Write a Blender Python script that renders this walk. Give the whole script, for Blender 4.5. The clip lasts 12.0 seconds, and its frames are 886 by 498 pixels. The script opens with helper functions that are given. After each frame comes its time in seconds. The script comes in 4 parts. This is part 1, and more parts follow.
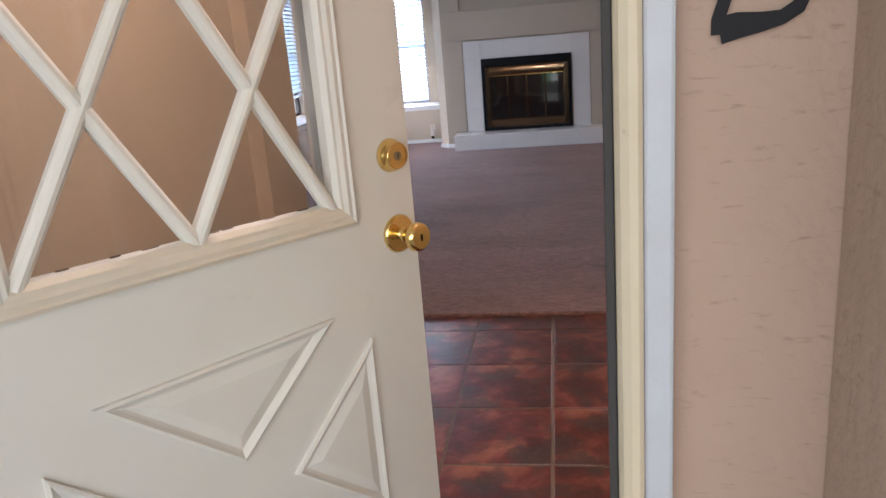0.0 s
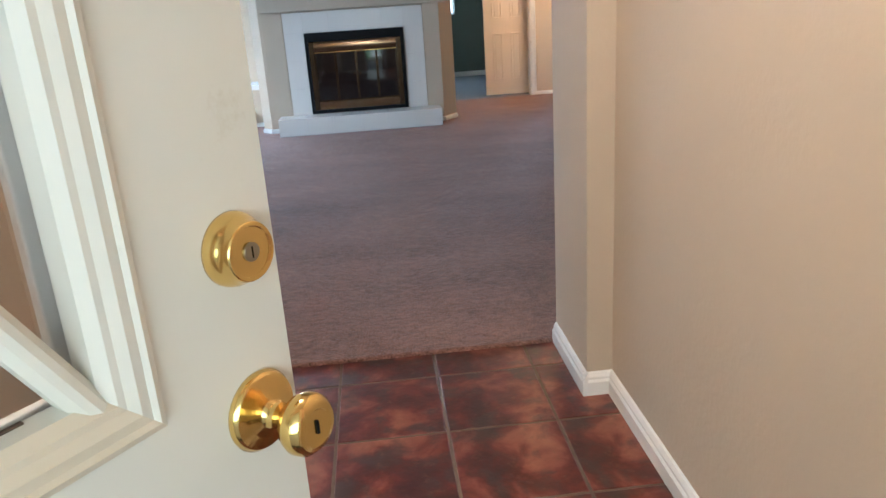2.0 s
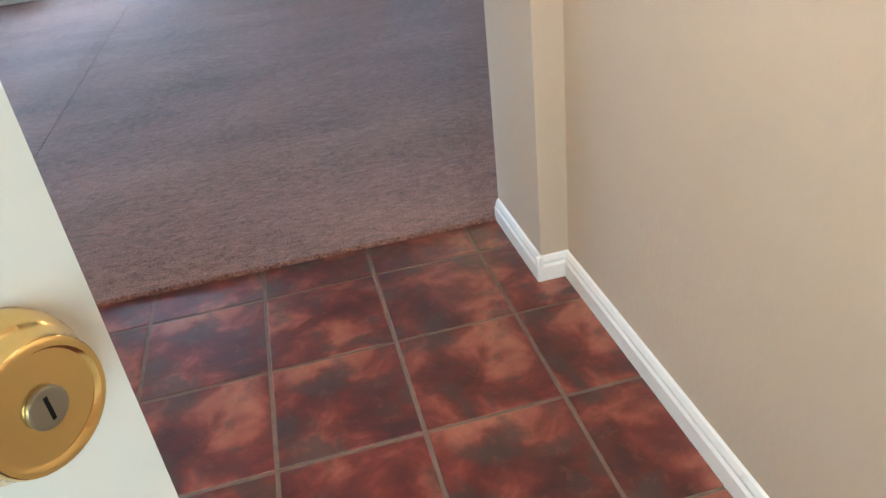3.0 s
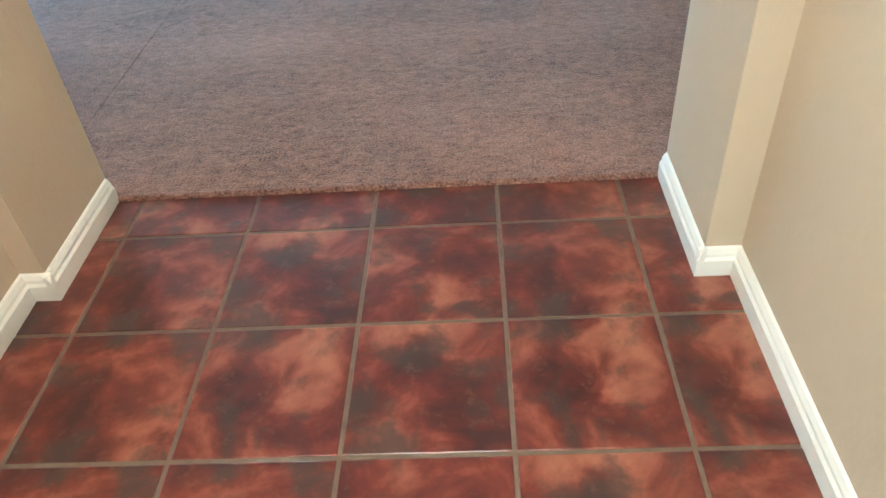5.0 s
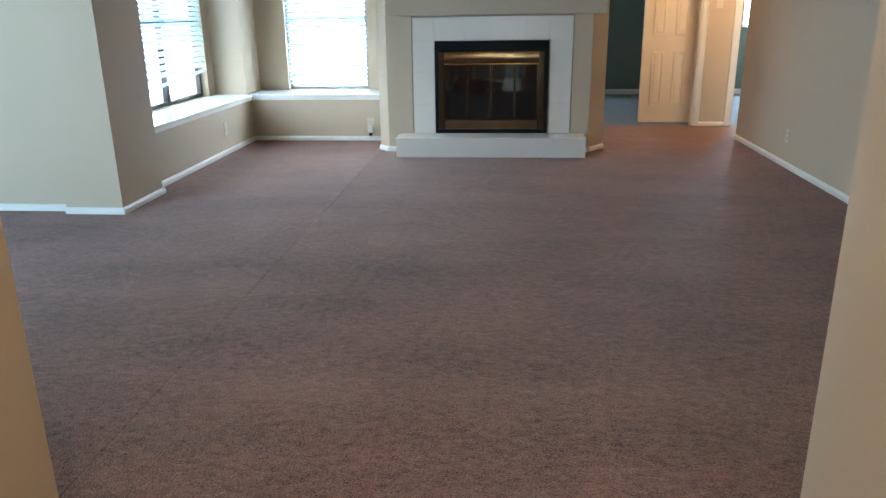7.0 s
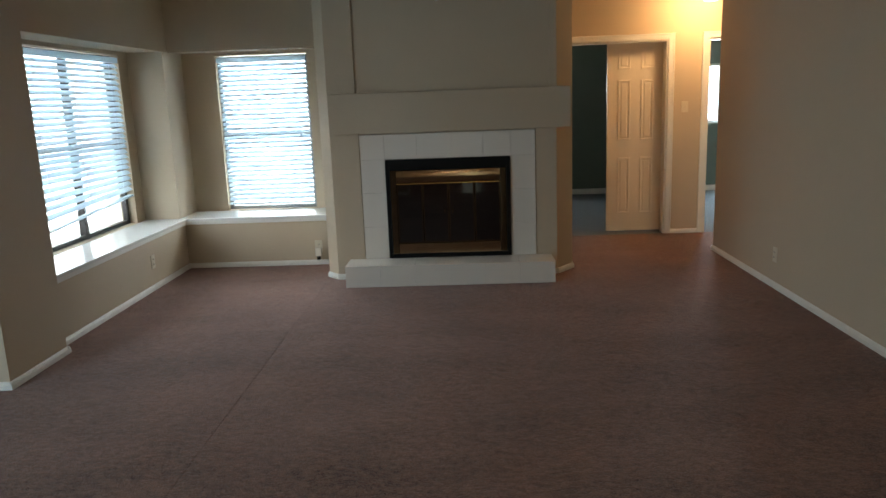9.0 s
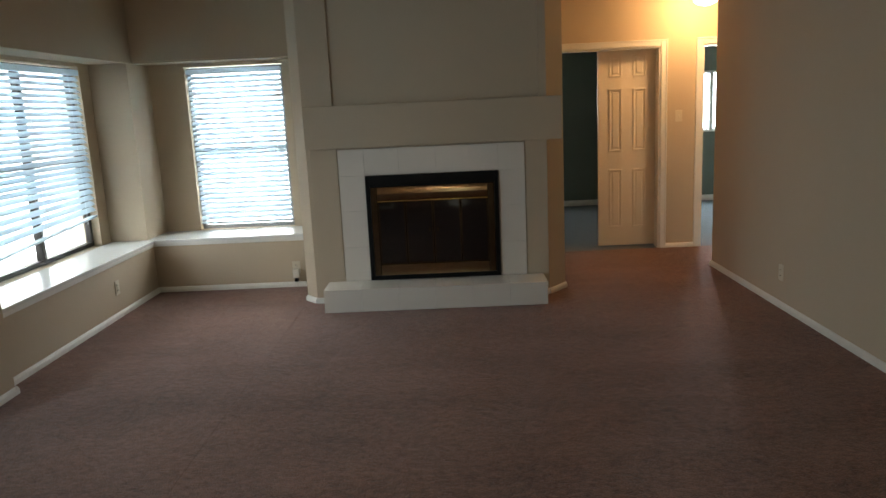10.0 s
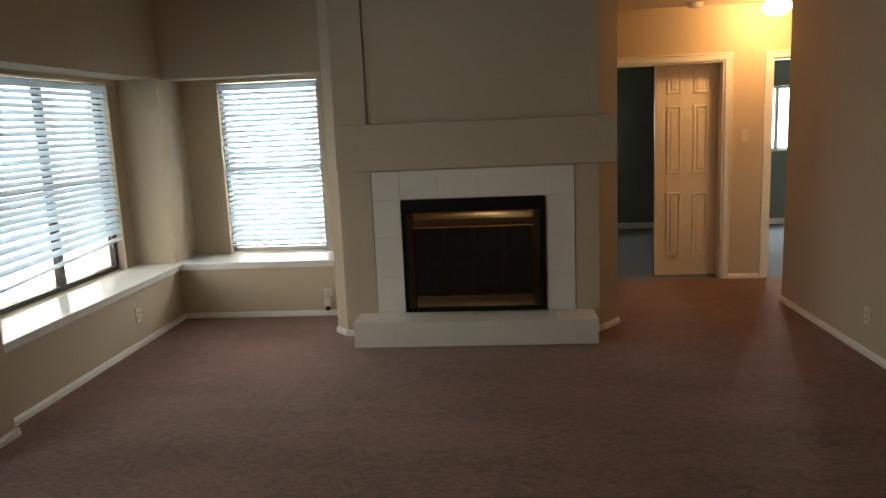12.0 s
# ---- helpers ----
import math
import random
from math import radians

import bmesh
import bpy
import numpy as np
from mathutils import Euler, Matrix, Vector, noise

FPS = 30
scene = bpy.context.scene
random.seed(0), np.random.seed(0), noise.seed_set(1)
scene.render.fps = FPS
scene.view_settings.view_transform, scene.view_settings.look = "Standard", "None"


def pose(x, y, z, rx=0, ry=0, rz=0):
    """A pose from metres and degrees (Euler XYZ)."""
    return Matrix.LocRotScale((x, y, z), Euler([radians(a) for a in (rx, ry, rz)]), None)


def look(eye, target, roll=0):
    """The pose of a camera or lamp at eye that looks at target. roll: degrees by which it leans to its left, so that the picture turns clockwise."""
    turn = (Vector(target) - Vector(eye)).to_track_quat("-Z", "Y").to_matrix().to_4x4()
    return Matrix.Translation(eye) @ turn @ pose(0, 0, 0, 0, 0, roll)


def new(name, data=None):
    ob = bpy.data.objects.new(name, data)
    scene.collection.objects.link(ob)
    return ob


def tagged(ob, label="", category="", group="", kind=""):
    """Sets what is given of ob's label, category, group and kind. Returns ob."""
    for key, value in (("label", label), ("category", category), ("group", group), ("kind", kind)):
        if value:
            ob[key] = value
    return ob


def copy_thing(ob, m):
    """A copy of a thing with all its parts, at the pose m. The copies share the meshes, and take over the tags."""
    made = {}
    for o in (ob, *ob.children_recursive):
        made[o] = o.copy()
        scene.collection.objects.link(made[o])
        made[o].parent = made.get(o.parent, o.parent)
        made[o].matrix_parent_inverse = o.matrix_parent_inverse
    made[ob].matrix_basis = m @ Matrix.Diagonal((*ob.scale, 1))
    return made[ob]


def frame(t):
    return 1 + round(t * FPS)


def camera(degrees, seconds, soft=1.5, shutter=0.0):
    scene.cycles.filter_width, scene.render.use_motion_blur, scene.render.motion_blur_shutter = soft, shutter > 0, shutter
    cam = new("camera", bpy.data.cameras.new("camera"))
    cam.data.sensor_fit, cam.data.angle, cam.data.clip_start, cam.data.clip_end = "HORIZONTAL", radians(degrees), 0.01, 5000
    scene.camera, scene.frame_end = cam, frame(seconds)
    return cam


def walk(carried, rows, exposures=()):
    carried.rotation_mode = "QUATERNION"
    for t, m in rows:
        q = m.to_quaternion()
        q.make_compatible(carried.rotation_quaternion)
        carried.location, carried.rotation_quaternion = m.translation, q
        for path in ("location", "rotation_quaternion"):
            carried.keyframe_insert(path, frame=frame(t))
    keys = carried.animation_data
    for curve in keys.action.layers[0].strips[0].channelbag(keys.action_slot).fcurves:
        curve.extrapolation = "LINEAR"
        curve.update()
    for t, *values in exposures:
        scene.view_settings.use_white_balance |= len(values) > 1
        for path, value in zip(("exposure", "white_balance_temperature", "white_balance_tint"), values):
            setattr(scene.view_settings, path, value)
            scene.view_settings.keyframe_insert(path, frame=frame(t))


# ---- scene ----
cam = camera(62.5, 12.0)
PATH = [
    (0, (0.496, 0.685, 1.237), (0.173, 2.584, 0.697), -4.7),
    (0.5, (0.407, 0.796, 1.251), (0.131, 2.668, 0.601), -4.7),
    (1, (0.368, 0.944, 1.267), (0.319, 2.852, 0.669), -2.5),
    (1.5, (0.321, 1.173, 1.257), (0.241, 3.081, 0.663), -2.8),
    (1.6, (0.316, 1.203, 1.266), (0.249, 3.101, 0.639), -1.6),
    (2, (0.315, 1.418, 1.224), (0.462, 3.309, 0.59), -3.8),
    (2.5, (0.294, 1.601, 1.247), (0.67, 3.383, 0.42), -7.6),
    (3, (0.308, 1.764, 1.206), (0.624, 3.452, 0.181), -7.0),
    (4.8, (0.4, 2.11, 1.143), (0.263, 3.597, -0.187), -8.4),
    (5, (0.396, 2.172, 1.205), (0.29, 3.693, -0.089), -4.9),
    (5.5, (0.379, 2.211, 1.22), (0.182, 3.943, 0.24), -1.8),
    (6, (0.408, 2.318, 1.273), (0.112, 4.107, 0.429), -3.3),
    (6.5, (0.407, 2.423, 1.295), (0.094, 4.246, 0.532), -3.9),
    (7, (0.32, 2.578, 1.281), (0.145, 4.472, 0.663), -0.8),
    (7.5, (0.248, 2.789, 1.446), (0.219, 4.71, 0.893), -2.7),
    (9.3, (0.332, 3.493, 1.524), (0.253, 5.454, 1.139), -2.1),
    (9.5, (0.333, 3.574, 1.53), (0.271, 5.537, 1.151), -2.1),
    (10, (0.329, 3.758, 1.53), (0.29, 5.72, 1.148), -2.7),
    (10.5, (0.344, 3.839, 1.535), (0.309, 5.802, 1.154), -1.7),
    (11, (0.368, 3.957, 1.558), (0.315, 5.928, 1.221), -1.2),
    (11.5, (0.35, 4.103, 1.574), (0.157, 6.068, 1.255), -2.2),
    (12, (0.369, 4.228, 1.565), (0.203, 6.192, 1.225), -2.5),
]
EXPOSURES = [(0.0, 0.42, 6050, 27), (0.5, 0.56, 6050, 27), (1.5, 0.88, 5700, 17), (2.5, 1.0, 5300, 9), (3.0, 1.28, 5100, 6), (5.0, 1.78, 5200, -3), (5.5, 1.9, 5300, -3), (6.5, 1.05, 5700, 4), (7.0, 0.68, 5900, 6), (7.5, -0.25, 6400, 8), (9.5, -0.45, 7200, 12), (12.0, -0.68, 8500, 17)]
walk(cam, [(t, look(eye, target, roll)) for t, eye, target, roll in PATH], EXPOSURES)

# ---- light ----
world = bpy.data.worlds.new("sky")
scene.world = world
world.use_nodes = True
wn = world.node_tree
sky = wn.nodes.new("ShaderNodeTexSky")
sky.sky_type, sky.sun_disc = "NISHITA", False
sky.sun_elevation, sky.sun_rotation = radians(62), radians(80)
wn.links.new(sky.outputs[0], wn.nodes["Background"].inputs[0])
wn.nodes["Background"].inputs[1].default_value = 0.15
sun = new("sun", bpy.data.lights.new("sun", "SUN"))
sun.data.energy, sun.data.angle, sun.data.color = 4.0, radians(0.5), (1, 0.95, 0.88)
sun.matrix_world = look((5, 1, 10), (0, 0, 0))


def window_light(name, place, target, w, h, watts, color=(0.72, 0.87, 1.0)):
    ob = new(name, bpy.data.lights.new(name, "AREA"))
    ob.data.shape, ob.data.size, ob.data.size_y, ob.data.energy, ob.data.color = "RECTANGLE", w, h, watts, color
    ob.matrix_world = look(place, target)
    return ob


window_light("skylight_bay_side", (-2.95, 9.155, 1.25), (0, 9.155, 1.0), 1.5, 1.45, 72)
window_light("skylight_bay_back", (-1.64, 10.78, 1.25), (-1.64, 5, 1.0), 0.86, 1.45, 80)
window_light("skylight_dining", (-3.9, 3.95, 1.45), (-2.9, 7.2, 0.7), 1.9, 1.5, 95, (0.52, 0.77, 1.0))
window_light("skylight_bedroom_west", (1.525, 14.75, 1.5), (1.7, 11, 0.8), 0.5, 0.85, 40)
window_light("skylight_bedroom_east", (4.07, 14.75, 1.45), (2.4, 9.4, 0.0), 0.54, 0.85, 420, (0.60, 0.80, 1.0))
window_light("skylight_porch", (0.4, -1.7, 1.6), (0.2, 3, 1.1), 3.2, 2.2, 28, (1, 0.97, 0.96))


# ---- materials ----
def material(name, color, rough=0.6, metal=0.0, color2=None, scale=8.0, bump=0.0, bump_scale=200.0, coat=0.0):
    m = bpy.data.materials.new(name)
    m.use_nodes = True
    n, l = m.node_tree.nodes, m.node_tree.links
    b = n["Principled BSDF"]
    b.inputs["Base Color"].default_value = (*color, 1)
    b.inputs["Roughness"].default_value, b.inputs["Metallic"].default_value = rough, metal
    b.inputs["Coat Weight"].default_value = coat
    tc = n.new("ShaderNodeTexCoord")
    if color2:
        t = n.new("ShaderNodeTexNoise")
        t.inputs["Scale"].default_value, t.inputs["Detail"].default_value = scale, 6
        r = n.new("ShaderNodeMix")
        r.data_type = "RGBA"
        r.inputs[6].default_value, r.inputs[7].default_value = (*color, 1), (*color2, 1)
        l.new(tc.outputs["Object"], t.inputs["Vector"])
        l.new(t.outputs[0], r.inputs[0])
        l.new(r.outputs[2], b.inputs["Base Color"])
    if bump:
        t2 = n.new("ShaderNodeTexNoise")
        t2.inputs["Scale"].default_value, t2.inputs["Detail"].default_value = bump_scale, 3
        bp = n.new("ShaderNodeBump")
        bp.inputs["Strength"].default_value, bp.inputs["Distance"].default_value = bump, 0.004
        l.new(tc.outputs["Object"], t2.inputs["Vector"])
        l.new(t2.outputs[0], bp.inputs["Height"])
        l.new(bp.outputs[0], b.inputs["Normal"])
    return m


WALL = material("tan wall paint", (0.53, 0.43, 0.312), 0.75, color2=(0.50, 0.405, 0.292), scale=3, bump=0.25, bump_scale=60)
DARKWALL = material("dark green wall paint", (0.16, 0.19, 0.16), 0.8, color2=(0.14, 0.17, 0.145), scale=3)
CEIL = material("textured ceiling", (0.62, 0.55, 0.45), 0.85, bump=0.8, bump_scale=90)
TRIM = material("white trim paint", (0.78, 0.77, 0.72), 0.45, color2=(0.72, 0.70, 0.64), scale=10)
GROUT = material("brown grout", (0.19, 0.145, 0.105), 0.9, color2=(0.10, 0.07, 0.052), scale=30)


def tile_material():
    m = material("mottled red slate tile", (0.3, 0.06, 0.03), 0.32, bump=0.6, bump_scale=16)
    n, l = m.node_tree.nodes, m.node_tree.links
    b = n["Principled BSDF"]
    info, tc = n.new("ShaderNodeObjectInfo"), n.new("ShaderNodeTexCoord")
    four, whole, mul, turn = n.new("ShaderNodeMath"), n.new("ShaderNodeMath"), n.new("ShaderNodeMath"), n.new("ShaderNodeMath")
    four.operation, four.inputs[1].default_value = "MULTIPLY", 5.0
    whole.operation = "FLOOR"
    mul.operation, mul.inputs[1].default_value = "MULTIPLY", 3.7
    turn.operation, turn.inputs[1].default_value = "MULTIPLY", math.pi / 2
    spin = n.new("ShaderNodeVectorRotate")
    spin.rotation_type = "Z_AXIS"
    l.new(info.outputs["Random"], four.inputs[0]), l.new(four.outputs[0], whole.inputs[0])
    l.new(whole.outputs[0], mul.inputs[0]), l.new(whole.outputs[0], turn.inputs[0])
    l.new(tc.outputs["Object"], spin.inputs["Vector"]), l.new(turn.outputs[0], spin.inputs["Angle"])
    add = n.new("ShaderNodeVectorMath")
    add.operation = "ADD"
    l.new(spin.outputs[0], add.inputs[0])
    l.new(mul.outputs[0], add.inputs[1])
    glow, stain, fleck = n.new("ShaderNodeTexNoise"), n.new("ShaderNodeTexNoise"), n.new("ShaderNodeTexNoise")
    shift = n.new("ShaderNodeVectorMath")
    shift.operation, shift.inputs[1].default_value = "ADD", (3.1, 8.7, 1.3)
    l.new(add.outputs[0], shift.inputs[0])
    for q, sc, de, ro, di, at in ((glow, 6.5, 5, 0.55, 0.35, add), (stain, 8.0, 6, 0.55, 0.25, shift), (fleck, 32, 5, 0.6, 0.3, shift)):
        q.inputs["Scale"].default_value, q.inputs["Detail"].default_value, q.inputs["Roughness"].default_value, q.inputs["Distortion"].default_value = sc, de, ro, di
        l.new(at.outputs[0], q.inputs["Vector"])
    ramp, patch, spots, both, all3 = n.new("ShaderNodeValToRGB"), n.new("ShaderNodeValToRGB"), n.new("ShaderNodeValToRGB"), n.new("ShaderNodeMix"), n.new("ShaderNodeMix")
    e = ramp.color_ramp.elements
    e[0].position, e[0].color = 0.34, (0.048, 0.017, 0.015, 1)
    e[1].position, e[1].color = 0.69, (0.30, 0.115, 0.070, 1)
    for p, c in ((0.44, (0.088, 0.020, 0.016, 1)), (0.51, (0.138, 0.030, 0.021, 1)), (0.58, (0.215, 0.068, 0.043, 1))):
        x = e.new(p)
        x.color = c
    e = patch.color_ramp.elements
    e[0].position, e[0].color = 0.52, (0, 0, 0, 1)
    e[1].position, e[1].color = 0.63, (0.80, 0.80, 0.80, 1)
    e = spots.color_ramp.elements
    e[0].position, e[0].color = 0.56, (0, 0, 0, 1)
    e[1].position, e[1].color = 0.68, (0.40, 0.40, 0.40, 1)
    both.data_type = all3.data_type = "RGBA"
    both.inputs[7].default_value, all3.inputs[7].default_value = (0.052, 0.036, 0.030, 1), (0.155, 0.072, 0.040, 1)
    l.new(glow.outputs[0], ramp.inputs[0]), l.new(stain.outputs[0], patch.inputs[0]), l.new(fleck.outputs[0], spots.inputs[0])
    l.new(patch.outputs[0], both.inputs[0]), l.new(ramp.outputs[0], both.inputs[6])
    l.new(spots.outputs[0], all3.inputs[0]), l.new(both.outputs[2], all3.inputs[6])
    l.new(all3.outputs[2], b.inputs["Base Color"])
    return m


def carpet_material(name, dark, light):
    m = bpy.data.materials.new(name)
    m.use_nodes = True
    n, l = m.node_tree.nodes, m.node_tree.links
    b = n["Principled BSDF"]
    b.inputs["Roughness"].default_value = 1.0
    b.inputs["Sheen Weight"].default_value = 0.25
    b.inputs["Sheen Roughness"].default_value = 0.40
    b.inputs["Specular IOR Level"].default_value = 0.1
    tc = n.new("ShaderNodeTexCoord")
    fine, mid, wide = (n.new("ShaderNodeTexNoise") for _ in range(3))
    for t, sc, de in ((fine, 150, 3), (mid, 38, 4), (wide, 1.4, 3)):
        t.inputs["Scale"].default_value, t.inputs["Detail"].default_value = sc, de
        l.new(tc.outputs["Object"], t.inputs["Vector"])
    stretch = n.new("ShaderNodeMapping")
    stretch.inputs["Scale"].default_value = (0.75, 1.25, 1)
    l.new(tc.outputs["Object"], stretch.inputs[0])
    l.new(stretch.outputs[0], mid.inputs["Vector"])
    a1 = n.new("ShaderNodeMath")
    a1.operation = "MULTIPLY_ADD"
    a1.inputs[1].default_value, a1.inputs[2].default_value = 1.8, -1.15
    l.new(fine.outputs[0], a1.inputs[0])
    a2 = n.new("ShaderNodeMath")
    a2.operation, a2.inputs[1].default_value = "MULTIPLY_ADD", 1.0
    l.new(mid.outputs[0], a2.inputs[0])
    l.new(a1.outputs[0], a2.inputs[2])
    a3 = n.new("ShaderNodeMath")
    a3.operation, a3.inputs[1].default_value = "MULTIPLY_ADD", 0.55
    l.new(wide.outputs[0], a3.inputs[0])
    l.new(a2.outputs[0], a3.inputs[2])
    band, bands, a4 = n.new("ShaderNodeMapping"), n.new("ShaderNodeTexNoise"), n.new("ShaderNodeMath")
    band.inputs["Scale"].default_value = (0.5, 3.2, 1)
    bands.inputs["Scale"].default_value, bands.inputs["Detail"].default_value, bands.inputs["Distortion"].default_value = 1.0, 4, 0.3
    l.new(tc.outputs["Object"], band.inputs[0]), l.new(band.outputs[0], bands.inputs["Vector"])
    a4.operation, a4.inputs[1].default_value = "MULTIPLY_ADD", 0.5
    l.new(bands.outputs[0], a4.inputs[0])
    less = n.new("ShaderNodeMath")
    less.operation, less.inputs[1].default_value = "SUBTRACT", 0.25
    l.new(a3.outputs[0], less.inputs[0]), l.new(less.outputs[0], a4.inputs[2])
    r = n.new("ShaderNodeMix")
    r.data_type = "RGBA"
    r.inputs[6].default_value, r.inputs[7].default_value = (*dark, 1), (*light, 1)
    l.new(a4.outputs[0], r.inputs[0])
    l.new(r.outputs[2], b.inputs["Base Color"])
    bp = n.new("ShaderNodeBump")
    bp.inputs["Strength"].default_value, bp.inputs["Distance"].default_value = 0.9, 0.006
    l.new(a2.outputs[0], bp.inputs["Height"])
    l.new(bp.outputs[0], b.inputs["Normal"])
    return m


TILE = tile_material()
CARPET = carpet_material("mauve brown carpet", (0.052, 0.025, 0.019), (0.36, 0.195, 0.145))
BLUECARPET = carpet_material("grey blue carpet", (0.08, 0.09, 0.095), (0.17, 0.19, 0.20))

def stucco_marks(m):
    """Short level scratches and trowel marks in a stucco."""
    n, l = m.node_tree.nodes, m.node_tree.links
    b = n["Principled BSDF"]
    old = b.inputs["Base Color"].links[0].from_socket
    tc, mp, t, r, mix = n.new("ShaderNodeTexCoord"), n.new("ShaderNodeMapping"), n.new("ShaderNodeTexNoise"), n.new("ShaderNodeValToRGB"), n.new("ShaderNodeMix")
    mp.inputs["Scale"].default_value = (42, 42, 190)
    t.inputs["Scale"].default_value, t.inputs["Detail"].default_value, t.inputs["Roughness"].default_value, t.inputs["Distortion"].default_value = 1.0, 5, 0.6, 0.5
    r.color_ramp.elements[0].position, r.color_ramp.elements[1].position = 0.60, 0.76
    r.color_ramp.elements[1].color = (0.6, 0.6, 0.6, 1)
    mix.data_type = "RGBA"
    mix.inputs[7].default_value = (0.20, 0.125, 0.085, 1)
    l.new(tc.outputs["Object"], mp.inputs[0]), l.new(mp.outputs[0], t.inputs["Vector"]), l.new(t.outputs[0], r.inputs[0])
    l.new(r.outputs[0], mix.inputs[0]), l.new(old, mix.inputs[6]), l.new(mix.outputs[2], b.inputs["Base Color"])


WHITETILE = material("white glazed tile", (0.74, 0.685, 0.605), 0.2)
DOORPAINT = material("off-white door paint", (0.68, 0.67, 0.60), 0.5, color2=(0.63, 0.61, 0.53), scale=5)


def scuffs(m, color, amount):
    """Small smudges and chips over a paint."""
    n, l = m.node_tree.nodes, m.node_tree.links
    b = n["Principled BSDF"]
    old = b.inputs["Base Color"].links[0].from_socket
    tc, t, r, mix = n.new("ShaderNodeTexCoord"), n.new("ShaderNodeTexNoise"), n.new("ShaderNodeValToRGB"), n.new("ShaderNodeMix")
    t.inputs["Scale"].default_value, t.inputs["Detail"].default_value, t.inputs["Roughness"].default_value = 11, 8, 0.75
    r.color_ramp.elements[0].position, r.color_ramp.elements[1].position = 0.62, 0.72
    r.color_ramp.elements[1].color = (amount, amount, amount, 1)
    mix.data_type = "RGBA"
    mix.inputs[7].default_value = (*color, 1)
    l.new(tc.outputs["Object"], t.inputs["Vector"]), l.new(t.outputs[0], r.inputs[0])
    l.new(r.outputs[0], mix.inputs[0]), l.new(old, mix.inputs[6]), l.new(mix.outputs[2], b.inputs["Base Color"])


scuffs(DOORPAINT, (0.48, 0.42, 0.30), 0.35)
scuffs(TRIM, (0.45, 0.38, 0.28), 0.5)
LEDGE = material("glossy white ledge paint", (0.78, 0.78, 0.75), 0.22, color2=(0.72, 0.72, 0.68), scale=7)
GREY = material("grey aluminium", (0.40, 0.42, 0.43), 0.45, 0.5)
PUTTY = material("yellowed sill paint", (0.60, 0.47, 0.28), 0.6, color2=(0.50, 0.37, 0.20), scale=25)
MILDEW = material("black mildew line", (0.085, 0.058, 0.038), 0.9)
YELLOWED = material("yellowed door paint", (0.66, 0.61, 0.50), 0.5, color2=(0.57, 0.49, 0.36), scale=16)
scuffs(YELLOWED, (0.24, 0.17, 0.10), 0.6)
NUMBER = material("matte black number paint", (0.012, 0.012, 0.014), 0.85)
BRASS = material("polished brass", (0.80, 0.56, 0.20), 0.14, 1.0)
BRONZE = material("dark bronze aluminium", (0.035, 0.032, 0.03), 0.4, 0.6)
OLDBRASS = material("antique brass trim", (0.11, 0.078, 0.048), 0.24, 1.0, color2=(0.05, 0.035, 0.022), scale=9)
# Lighter copy of the brass; reflections on hood and band are in the colour.
BRIGHTBRASS = material("worn brass, lighter for reflections", (0.32, 0.24, 0.15), 0.14, 1.0, color2=(0.18, 0.13, 0.08), scale=7)
GREYTRIM = material("weathered blue-white paint", (0.50, 0.53, 0.56), 0.5, color2=(0.42, 0.43, 0.43), scale=25, bump=0.3, bump_scale=60)
scuffs(GREYTRIM, (0.22, 0.18, 0.13), 0.6)
PLASTIC = material("ivory plastic", (0.62, 0.56, 0.44), 0.35)
SLAT = material("white blind slat", (0.82, 0.84, 0.85), 0.4)
sn, sl = SLAT.node_tree.nodes, SLAT.node_tree.links
thin, mixed = sn.new("ShaderNodeBsdfTranslucent"), sn.new("ShaderNodeMixShader")
thin.inputs[0].default_value, mixed.inputs[0].default_value = (0.72, 0.90, 1.0, 1), 0.42
sl.new(sn["Principled BSDF"].outputs[0], mixed.inputs[1]), sl.new(thin.outputs[0], mixed.inputs[2])
sl.new(mixed.outputs[0], sn["Material Output"].inputs[0])
STUCCO = material("tan painted stucco", (0.46, 0.33, 0.25), 0.85, color2=(0.42, 0.295, 0.22), scale=14, bump=0.7, bump_scale=60)
stucco_marks(STUCCO)
LEAFPAINT = material("cream door paint", (0.80, 0.71, 0.58), 0.45, color2=(0.76, 0.67, 0.54), scale=5)
CREAM = material("yellowed cream jamb paint", (0.60, 0.52, 0.37), 0.55, color2=(0.50, 0.42, 0.28), scale=14, bump=0.12, bump_scale=25)
scuffs(CREAM, (0.22, 0.17, 0.11), 0.8)
STRIP = material("dark jamb strip", (0.04, 0.036, 0.033), 0.8)
DULLSTEEL = material("dull key cylinder metal", (0.36, 0.33, 0.26), 0.35, 1.0)
CHROME = material("worn steel", (0.55, 0.54, 0.52), 0.3, 1.0)
GLASS = bpy.data.materials.new("clear glass")
GLASS.use_nodes = True
g = GLASS.node_tree.nodes["Principled BSDF"]
g.inputs["Transmission Weight"].default_value, g.inputs["Roughness"].default_value, g.inputs["IOR"].default_value = 1.0, 0.0, 1.45
SMOKED = material("smoked fireplace glass", (0.006, 0.005, 0.005), 0.04)
SMOKED.node_tree.nodes["Principled BSDF"].inputs["Specular IOR Level"].default_value = 0.6
# Glow for the assumed entry lamp, set to brighten the hall.
GLOW2 = bpy.data.materials.new("added entry lamp glow")
GLOW2.use_nodes = True
GLOW2.node_tree.nodes["Principled BSDF"].inputs["Emission Color"].default_value = (1.0, 0.84, 0.68, 1)
GLOW2.node_tree.nodes["Principled BSDF"].inputs["Emission Strength"].default_value = 56.0
GLOW = bpy.data.materials.new("glowing lamp glass")
GLOW.use_nodes = True
